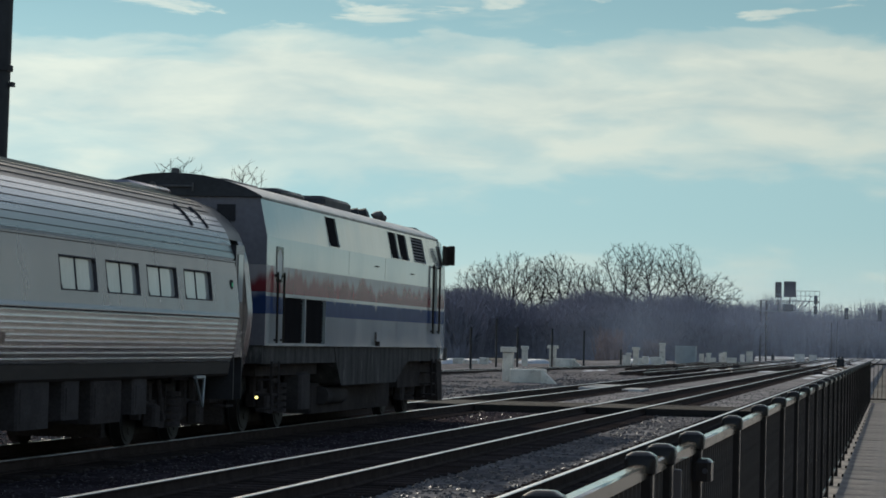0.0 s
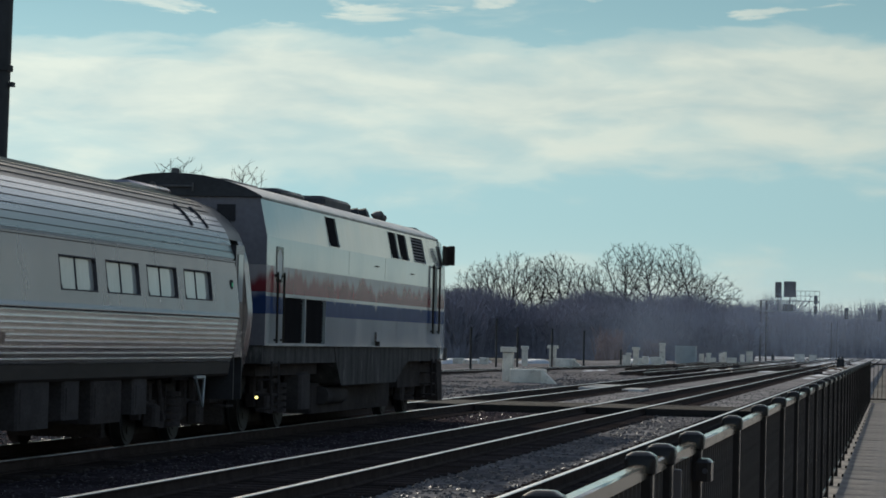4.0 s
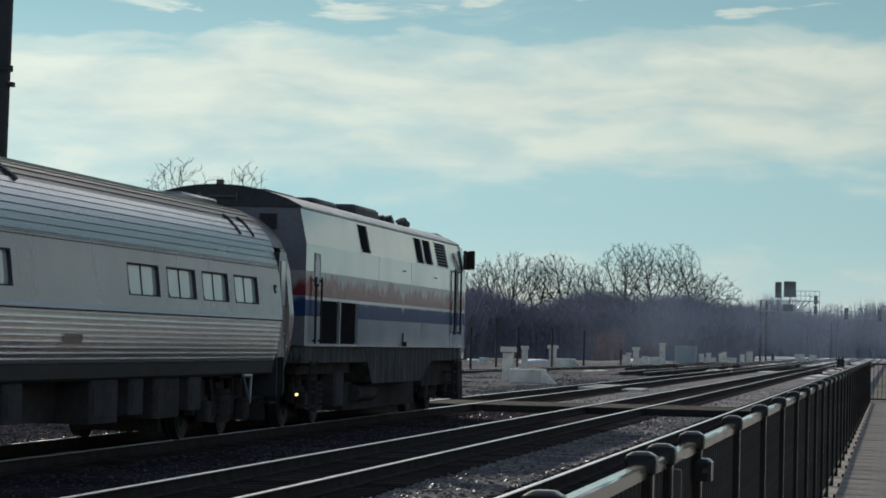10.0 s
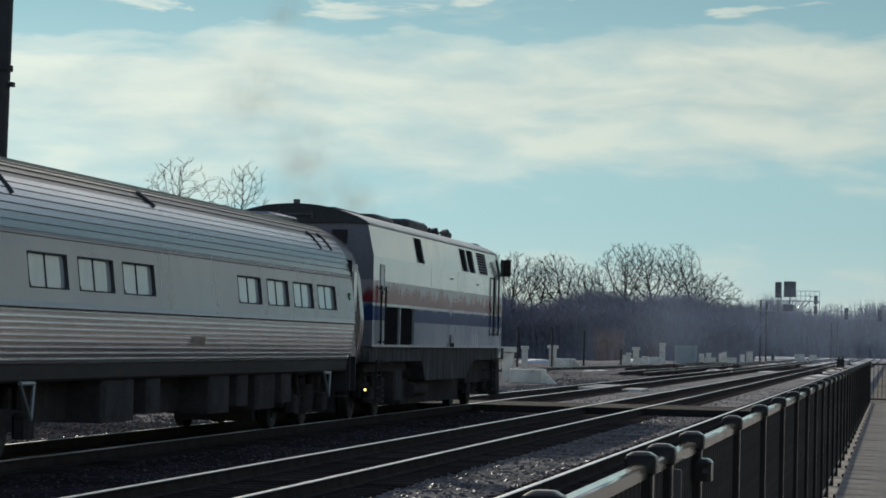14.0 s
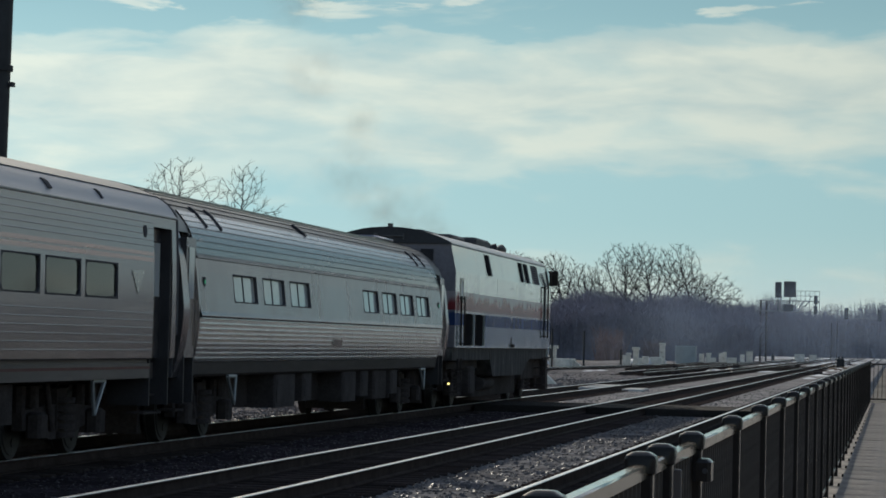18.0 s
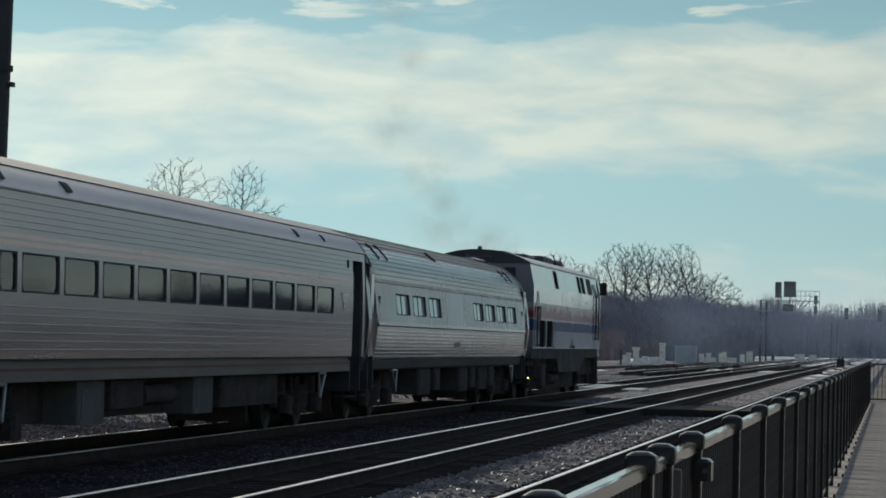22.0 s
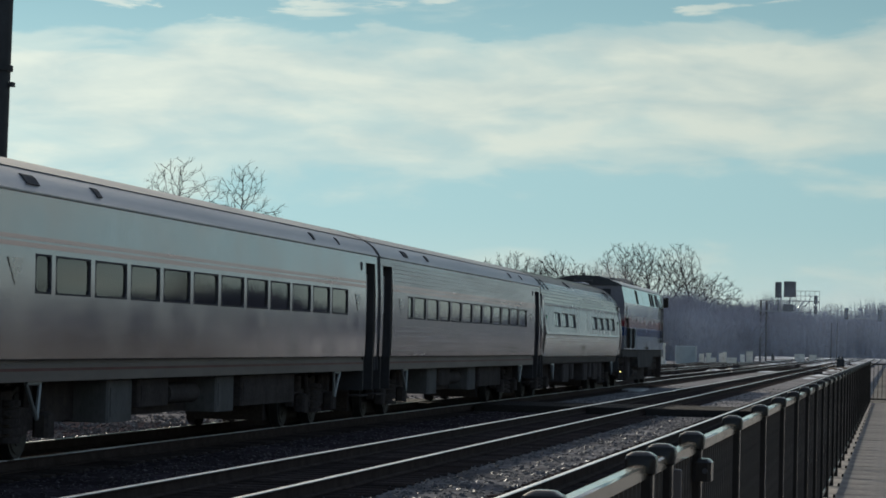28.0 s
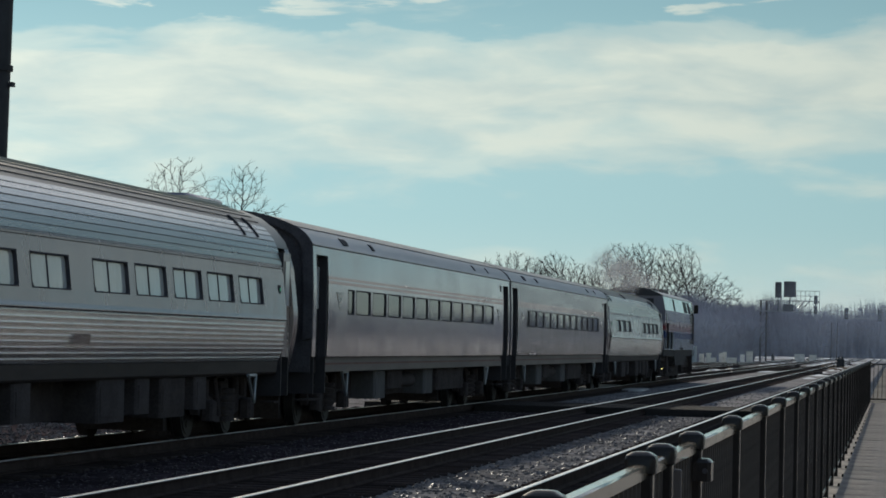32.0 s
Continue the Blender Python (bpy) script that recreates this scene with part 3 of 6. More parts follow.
def vestibule(car, ya, yb, line, z_top, depth, door_line=None, glass=True):
    """A recessed side door at each side between ya and yb."""
    z0 = 1.27
    for s in (1, -1):
        x = lerp_line(line, 1.9) - depth
        bm = bmesh.new()
        box(bm, min(s * x, s * (x - 0.05)), max(s * x, s * (x - 0.05)), ya, yb, z0, z_top)
        door = part("vestibule_door", bm, STEEL2, car, "recessed metal side door")
        bm = bmesh.new()
        for yy in (ya, yb):
            xo = lerp_line(line, 2.4) - 0.03
            box(bm, min(s * (x - 0.4), s * xo), max(s * (x - 0.4), s * xo), yy - 0.02, yy + 0.02, 0.62, z_top)
        box(bm, min(s * (x - 0.4), s * (x - 0.45)), max(s * (x - 0.4), s * (x - 0.45)), ya, yb, 0.62, z0)
        part("door_jamb", bm, DARK, car, "dark door jamb")
        if glass:
            bm = bmesh.new()
            q = x + 0.004
            box(bm, min(s * q, s * (q + 0.01)), max(s * q, s * (q + 0.01)), ya + 0.12, yb - 0.12, 2.12, 2.86)
            part("door_window", bm, GLASS, door, "door window, paled for reflected sky")
        bm = bmesh.new()
        for k in range(3):
            xs = lerp_line(line, 1.27) - 0.1 - 0.1 * k
            box(bm, min(s * xs, s * (xs - 0.25)), max(s * xs, s * (xs - 0.25)), ya + 0.03, yb - 0.03, 0.5 + 0.24 * k, 0.53 + 0.24 * k)
        part("boarding_step", bm, FRAME, door)


def slot(bm, line, s, z0, z1, y, w, thick):
    """A strip that follows a roof's curve from z0 to z1, standing thick out of it."""
    zs = [z0 + (z1 - z0) * i / 6 for i in range(7)]
    out = [((lerp_line(line, z) + thick) * s, z + thick * 0.6) for z in zs]
    inn = [((lerp_line(line, z) - 0.03) * s, z) for z in zs[::-1]]
    prism(bm, out + inn, y - w / 2, y + w / 2)


AMF_SIDE = [(1.50, 1.21), (1.555, 1.45), (1.585, 1.7), (1.60, 1.89), (1.60, 2.0), (1.59, 2.12), (1.543, 2.53), (1.517, 2.72), (1.50, 2.80)]
AMF_ROOF = [(1.505, 2.78), (1.44, 3.0), (1.34, 3.22), (1.17, 3.42), (0.93, 3.6), (0.62, 3.72), (0.3, 3.79), (0.0, 3.81)]


def car_underside(car, half, plan):
    bm = bmesh.new()
    box(bm, -1.4, 1.4, -half, half, 0.98, 1.2)
    part("center_sill", made(box, -0.25, 0.25, -half - 0.3, half + 0.3, 0.72, 0.978), FRAME, car)
    part("underframe", bm, FRAME, car, "black steel underframe")
    part("equipment_bay", made(chamfered, -0.95, 0.95, -7.0, 7.0, 0.45, 0.979, 0.03), FRAME, car, "dark equipment bay")
    for ya, yb, z0, z1, m in plan:
        for s in (1, -1):
            bm = bmesh.new()
            chamfered(bm, min(s * 0.55, s * 1.42), max(s * 0.55, s * 1.42), ya, yb, z0, z1, 0.03)
            b = part("equipment_box", bm, m, car, "dusty grey equipment box")
            bm = bmesh.new()
            box(bm, min(s * 1.415, s * 1.43), max(s * 1.415, s * 1.43), ya + 0.1, yb - 0.1, z0 + 0.08, z1 - 0.12)
            part("box_lid", bm, m, b)


def amfleet(windows, label, panel_y, hatch):
    car = thing("passenger_car", label, "railway car", "coupled passenger cars")
    E1, E2 = 11.23, 12.22
    bm = bmesh.new()
    sided(bm, fluted(AMF_SIDE[:3] + [(1.597, 1.862)], 9, BEADED), -E1, E1)
    part("fluted_body", bm, STEEL, car, "fluted stainless steel lower sides")
    bm = bmesh.new()
    sided(bm, [(1.43, 0.985), (1.47, 1.02), (1.492, 1.2)], -E1, E1)
    part("skirt", bm, DARKSKIRT, car, "plain dark brown side skirt")
    bm = bmesh.new()
    sided(bm, fluted(AMF_ROOF[:4], 7, GROOVED), -E1, E1)
    part("fluted_shoulder", bm, STEELROOF, car, "dull fluted steel roof shoulder")
    bm = bmesh.new()
    sided(bm, fluted(AMF_ROOF[3:], 9, BEADED), -E1, E1)
    part("fluted_roof", bm, STEELTOP, car, "sooty fluted steel roof top")
    bm = bmesh.new()
    belt = bmesh.new()
    sided(belt, [(1.585, 1.855), (1.622, 1.864), (1.630, 1.880), (1.628, 1.896), (1.618, 1.918), (1.608, 1.95)], -E1, E1)
    part("belt_rail", belt, ALU, car, "bright rounded belt rail", 60)
    sided(bm, [(1.608, 1.95), (1.602, 2.0), (1.59, 2.12)], -E1, E1)
    side_band(bm, AMF_SIDE, 2.12, 2.53, -E1, E1, [(a, a + w) for a, w in windows], 0.06)
    sided(bm, [(1.543, 2.53), (1.517, 2.72), (1.54, 2.728), (1.54, 2.752), (1.51, 2.765), (1.505, 2.79)], -E1, E1)
    part("window_band", bm, STEEL2, car, "smooth stainless window band")
    # ends: a plain tube portal round the vestibule
    outer = [(1.44, 0.98), (1.50, 1.21)] + AMF_SIDE[1:] + [p for p in AMF_ROOF[1:]]
    loop = outer + [(-x, z) for x, z in outer[-2::-1]]
    inner = [(x * 0.9, 0.98 + (z - 0.98) * 0.955) for x, z in loop]
    for s in (1, -1):
        bm = bmesh.new()
        for ya, yb in ((E1, E1 + 0.07), (E2 - 0.34, E2)):
            rows = [[bm.verts.new((x, s * y, z)) for x, z in lp] for lp, y in ((loop, ya), (loop, yb), (inner, yb), (inner, ya))]
            for a, b in ((0, 1), (1, 2), (2, 3), (3, 0)):
                for i in range(len(loop) - 1):
                    bm.faces.new((rows[a][i], rows[a][i + 1], rows[b][i + 1], rows[b][i]))
        part("end_portal", bm, ALU, car, "smooth stainless end portal")
        bm = bmesh.new()
        top = [(lerp_line([(1.44, 3.0), (1.34, 3.22)], 3.08), 3.08)] + [p for p in AMF_ROOF if p[1] > 3.1]
        sided(bm, [(x + 0.002, z + 0.002) for x, z in top], s * E1, s * E2)
        part("end_roof", bm, STEELTOP, car, "plain dull roof end")
        bm = bmesh.new()
        half = [(x * 0.97, z) for x, z in loop]
        prism(bm, half, min(s * (E2 - 0.1), s * (E2 - 0.06)), max(s * (E2 - 0.1), s * (E2 - 0.06)))
        part("end_wall", bm, RUBBER, car, "dark end wall")
        vestibule(car, min(s * (E1 + 0.09), s * (E2 - 0.36)), max(s * (E1 + 0.09), s * (E2 - 0.36)), AMF_SIDE, 3.0, 0.07)
        gangway(car, s * E2, s, 0.42)
        for side in (1, -1):
            bm = bmesh.new()
            x = lerp_line(AMF_SIDE, 2.38)
            tube(bm, (side * (x - 0.01), s * 10.9, 2.38), (side * (x + 0.012), s * 10.9, 2.38), 0.075, n=14)
            ind = part("door_indicator", bm, RUBBER, car, "round black indicator housing")
            bm = bmesh.new()
            tube(bm, (side * (x + 0.010), s * 10.9, 2.38), (side * (x + 0.02), s * 10.9, 2.38), 0.03, n=10)
            part("indicator_lens", bm, GREEN, ind, "green indicator lens")
            bm = bmesh.new()
            xx = 1.43
            chamfered(bm, min(side * (xx - 0.03), side * (xx + 0.03)), max(side * (xx - 0.03), side * (xx + 0.03)), s * 10.75 - 0.13, s * 10.75 + 0.13, 2.90, 3.03, 0.02)
            part("side_vent", bm, STEEL2, car, "small raised steel vent")
            for yh in (s * 9.1, s * 10.05):
                bm = bmesh.new()
                slot(bm, AMF_ROOF, side, 3.19, 3.5, yh, 0.09, 0.035)
                part("roof_louvre", bm, RUBBER, car, "dark stepped roof louvre")
    for a, w in windows:
        for s in (1, -1):
            bm = bmesh.new()
            frame_at(bm, AMF_SIDE, s, 2.108, 2.542, a - 0.012, a + w + 0.012, 0.018, 0.004, 0.07)
            win = part("window", bm, RUBBER, car, "coach window in a black gasket, reflected sky coloured grey")
            bm = bmesh.new()
            pane_at(bm, AMF_SIDE, s, 2.125, 2.525, a + 0.005, a + w * 0.5 - 0.02, 0.045)
            part("pane", bm, GLASS, win)
            bm = bmesh.new()
            pane_at(bm, AMF_SIDE, s, 2.125, 2.525, a + w * 0.5 + 0.02, a + w - 0.005, 0.045)
            part("pane", bm, GLASS, win)
            bm = bmesh.new()
            pane_at(bm, AMF_SIDE, s, 2.125, 2.525, a + w * 0.5 - 0.02, a + w * 0.5 + 0.02, 0.036, 0.03)
            part("mullion", bm, RUBBER, win)
    for s in (1, -1):
        bm = bmesh.new()
        pane_at(bm, AMF_SIDE, s, 1.45, 1.58, panel_y, panel_y + 0.75, -0.03, 0.02)
        part("access_panel", bm, STEEL2, car, "plain steel access panel")
    for yh in hatch:
        bm = bmesh.new()
        slot(bm, AMF_ROOF, 1, 3.38, 3.58, yh, 0.14, 0.04)
        part("roof_hatch", bm, RUBBER, car, "dark roof hatch edge")
    bm = bmesh.new()
    chamfered(bm, -0.45, 0.45, 9.0, 11.4, 3.7, 3.86, 0.04)
    part("roof_fairing", bm, STEEL2, car)
    car_underside(car, 11.9, [(-5.2, -3.6, 0.42, 1.0, BOXY), (-2.9, -2.2, 0.5, 1.0, BOXY), (0.7, 2.0, 0.42, 1.02, BOXY), (2.6, 3.3, 0.5, 1.02, BOXY), (3.9, 5.3, 0.42, 1.0, FRAME), (5.9, 6.6, 0.5, 1.02, BOXY)])
    for s in (1, -1):
        truck(car, s * 9.07, 2.59, 0.457)
        for side in (1, -1):
            bracket(car, s * 9.0, side, 0.55, 0.98, 1)
    return car


HOR_SIDE = [(1.588, 1.25), (1.597, 1.6), (1.60, 2.05), (1.595, 2.5), (1.572, 3.06), (1.565, 3.2)]
HOR_CURVE = [tuple(p) for p in smooth_arc(HOR_SIDE, 30)]
HOR_ROOF = [(1.565, 3.2), (1.55, 3.26), (1.45, 3.40), (1.28, 3.52), (1.0, 3.64), (0.65, 3.74), (0.3, 3.79), (0.0, 3.81)]


def skin_grid(bm, z0, z1, y0, y1, holes, inset, depth=0.0):
    """Both curved sides of a coach as one smooth sheet with holes (ya, yb, za, zb), whose reveals go inset inwards."""
    zs = sorted({z0, z1, *(z for h in holes for z in h[2:]), *(z0 + (z1 - z0) * i / 12 for i in range(1, 12))})
    zs = [z for i, z in enumerate(zs) if i == 0 or z - zs[i - 1] > 1e-4]
    ys = sorted({y0, y1, *(y for h in holes for y in h[:2])})
    for s in (1, -1):
        grid = [[bm.verts.new(((lerp_line(HOR_CURVE, z) - depth) * s, y, z)) for y in ys] for z in zs]
        for i in range(len(zs) - 1):
            for j in range(len(ys) - 1):
                zm, ym = (zs[i] + zs[i + 1]) / 2, (ys[j] + ys[j + 1]) / 2
                if not any(a < ym < b and c < zm < d for a, b, c, d in holes):
                    bm.faces.new((grid[i][j], grid[i][j + 1], grid[i + 1][j + 1], grid[i + 1][j]))
        for a, b, c, d in holes:
            q = [((lerp_line(HOR_CURVE, z) - depth) * s, y, z) for y, z in ((a, c), (b, c), (b, d), (a, d))]
            o = [bm.verts.new(v) for v in q]
            n = [bm.verts.new((v[0] - inset * s, v[1], v[2])) for v in q]
            for k in range(4):
                bm.faces.new((o[k], o[(k + 1) % 4], n[(k + 1) % 4], n[k]))


def seat_mesh():
    bm = bmesh.new()
    chamfered(bm, -0.5, -0.02, 0.0, 0.16, 0.35, 0.83, 0.05)
    chamfered(bm, 0.02, 0.5, 0.0, 0.16, 0.35, 0.83, 0.05)
    chamfered(bm, -0.5, 0.5, -0.02, 0.55, 0.12, 0.42, 0.05)
    box(bm, -0.3, 0.3, 0.1, 0.4, 0.0, 0.12)
    return mesh_of("seat", bm, SEATCLOTH)


SEAT = seat_mesh()


def horizon(label, skin, glass, beads):
    car = thing("passenger_car", label, "railway car", "coupled passenger cars")
    E1, E2 = 12.62, 12.85
    wins = [(-9.65, 0.62)] + [(-8.82 + 1.71 * k, 1.48) for k in range(11)]
    doors = [(-12.55, -11.5), (11.6, 12.6)]
    holes = [(a, a + w, 2.05, 2.5) for a, w in wins]
    gaps = [(a, b, 1.27, 3.06) for a, b in doors]
    bm = bmesh.new()
    skin_grid(bm, 1.27, 3.2, -E2, E2, holes + gaps, 0.05)
    bmesh.ops.remove_doubles(bm, verts=bm.verts, dist=0.0005)
    part("body", bm, skin, car, "plain metal body sides", 50)
    bm = bmesh.new()
    skin_grid(bm, 1.30, 3.2, -11.45, 11.55, holes, -0.004, 0.075)
    sided(bm, [(1.5, 1.30), (0.0, 1.30)], -11.45, 11.55)
    sided(bm, [(1.5, 3.17), (1.1, 3.3), (0.0, 3.32)], -11.45, 11.55)
    for ya in (-11.47, 11.55):
        box(bm, -1.5, 1.5, ya, ya + 0.02, 1.36, 3.3)
    part("lining", bm, LINING, car, "plain grey-beige coach interior")
    for k in range(21):
        for x in (-0.88, 0.88):
            child("seat", SEAT, car, pose(x, -10.2 + 1.0 * k, 1.302))
    bm = bmesh.new()
    arc = [tuple(p) for p in smooth_arc(HOR_ROOF[1:], 18)]
    low = [p for p in arc if p[1] <= 3.56]
    sided(bm, [(1.565, 3.2), (1.588, 3.212), (1.588, 3.232), (1.552, 3.255)] + low[1:], -E2, E2)
    part("roof_shoulder", bm, SHOULDER, car, "smooth roof shoulder, paled for reflected sky")
    bm = bmesh.new()
    seam = low[-1]
    sided(bm, [seam, (seam[0] + 0.012, seam[1] + 0.014), (seam[0] - 0.012, seam[1] + 0.022)] + [p for p in arc if p[1] > 3.585], -E2, E2)
    part("roof", bm, COACHROOF, car, "curved dull grey metal roof")
    ends = [(1.57, 1.0), (1.57, 1.25)] + HOR_SIDE[1:] + [tuple(p) for p in arc]
    loop = ends + [(-x, z) for x, z in ends[-2::-1]]
    for s in (1, -1):
        bm = bmesh.new()
        prism(bm, [(x * 0.995, z) for x, z in loop], min(s * (E2 - 0.03), s * E2), max(s * (E2 - 0.03), s * E2))
        part("end_wall", bm, RUBBER, car, "dark end wall")
        gangway(car, s * E2, s, 0.16)
        bm = bmesh.new()
        prism(bm, [(x * 1.004, z + 0.003) for x, z in loop[2:-2]] + [(x * 0.9, z * 0.97) for x, z in loop[-3:1:-1]], min(s * (E2 + 0.001), s * (E2 + 0.09)), max(s * (E2 + 0.001), s * (E2 + 0.09)))
        part("end_seal", bm, RUBBER, car, "black end seal")
    for d in doors:
        vestibule(car, d[0], d[1], HOR_SIDE, 3.06, 0.17)
    for s in (1, -1):
        bm = bmesh.new()
        for a, b in ((-11.5, 11.6),):
            pane_at(bm, HOR_CURVE, s, 2.575, 2.63, a, b, -0.007, 0.012)
            pane_at(bm, HOR_CURVE, s, 2.66, 2.71, a, b, -0.007, 0.012)
        part("colour_line", bm, PINK, car, "thin faded red lines")
        if beads:
            for z in (1.38, 1.48, 1.58, 1.68, 1.78, 1.88, 2.79, 2.87, 2.95, 3.03, 3.11):
                bm = bmesh.new()
                x, t = lerp_line(HOR_CURVE, z), 0.009
                sheet(bm, [(s * x, z - t), (s * (x + 0.0022), z - t * 0.4), (s * (x + 0.0022), z + t * 0.4), (s * (x - 0.001), z + t)], -11.5, 11.6)
                part("side_bead", bm, skin, car)
        for a in (-10.75, 10.45):
            bm = bmesh.new()
            x = lerp_line(HOR_CURVE, 2.3) + 0.008
            v = [bm.verts.new((s * x, a + y, z)) for y, z in ((0, 2.44), (0.62, 2.44), (0.5, 2.3), (0.3, 2.12))]
            u = [bm.verts.new((p.co.x - s * 0.01, p.co.y, p.co.z)) for p in v]
            bm.faces.new(v)
            bm.faces.new(u[::-1])
            for k in range(4):
                bm.faces.new((v[k], v[(k + 1) % 4], u[(k + 1) % 4], u[k]))
            part("emblem", bm, LOGO, car, "faded pale emblem")
        bm = bmesh.new()
        pane_at(bm, HOR_CURVE, s, 1.255, 1.272, -11.5, 11.6, -0.008, 0.02)
        part("sill_gutter", bm, FRAME, car, "dark gutter along the side sill")
        bm = bmesh.new()
        box(bm, min(s * 1.50, s * 1.535), max(s * 1.50, s * 1.535), -11.5, 11.6, 1.2, 1.27)
        box(bm, min(s * 1.5, s * 1.565), max(s * 1.5, s * 1.565), -11.5, 11.6, 1.0, 1.2)
        part("skirt", bm, SKIRT, car, "brown-grey lower skirt")
        bm = bmesh.new()
        box(bm, min(s * 1.562, s * 1.569), max(s * 1.562, s * 1.569), -11.5, 11.6, 1.125, 1.16)
        part("skirt_line", bm, MAROON, car, "thin dull red line along the skirt")
        bm = bmesh.new()
        tube(bm, (s * 1.55, 11.15, 2.98), (s * 1.585, 11.15, 2.98), 0.085, n=12)
        part("end_lamp", bm, RUBBER, car, "round black lamp housing")
        for yv in (-9.6, -6.75, 6.9, 9.2):
            bm = bmesh.new()
            slot(bm, HOR_ROOF, s, 3.31, 3.43, yv, {-9.6: 0.5, -6.75: 0.24, 6.9: 0.16}.get(yv, 0.07), 0.02)
            part("roof_vent", bm, RUBBER, car, "dark roof vent slot")
    for a, w in wins:
        for s in (1, -1):
            bm = bmesh.new()
            frame_at(bm, HOR_CURVE, s, 2.04, 2.51, a - 0.012, a + w + 0.012, 0.022, 0.004)
            win = part("window", bm, RUBBER, car, "coach window in a black gasket")
            bm = bmesh.new()
            pane_at(bm, HOR_CURVE, s, 2.055, 2.495, a + 0.005, a + w - 0.005, 0.02)
            part("pane", bm, glass, win)
    car_underside(car, 12.4, [(-5.75, -4.55, 0.42, 1.0, BOXGREY), (0.3, 1.45, 0.44, 1.0, BOXGREY), (-4.2, -2.6, 0.6, 1.0, FRAME), (2.0, 6.0, 0.5, 1.0, FRAME)])
    for s in (1, -1):
        bm = bmesh.new()
        tube(bm, (s * 1.2, -2.15, 0.75), (s * 1.2, -0.45, 0.75), 0.15, n=14)
        part("air_tank", bm, BOXY, car, "grey cylindrical air tank")
    for s in (1, -1):
        truck(car, s * 9.07, 2.59, 0.457)
        for side in (1, -1):
            bracket(car, s * 9.6, side, 0.55, 0.98, -s)
    return car


LOCO_SIDE = [(1.58, 1.46), (1.58, 3.22), (1.455, 3.82)]
LOCO_ROOF = [(1.455, 3.82), (1.40, 3.90), (1.2, 4.0), (0.85, 4.11), (0.45, 4.19), (0.0, 4.22)]


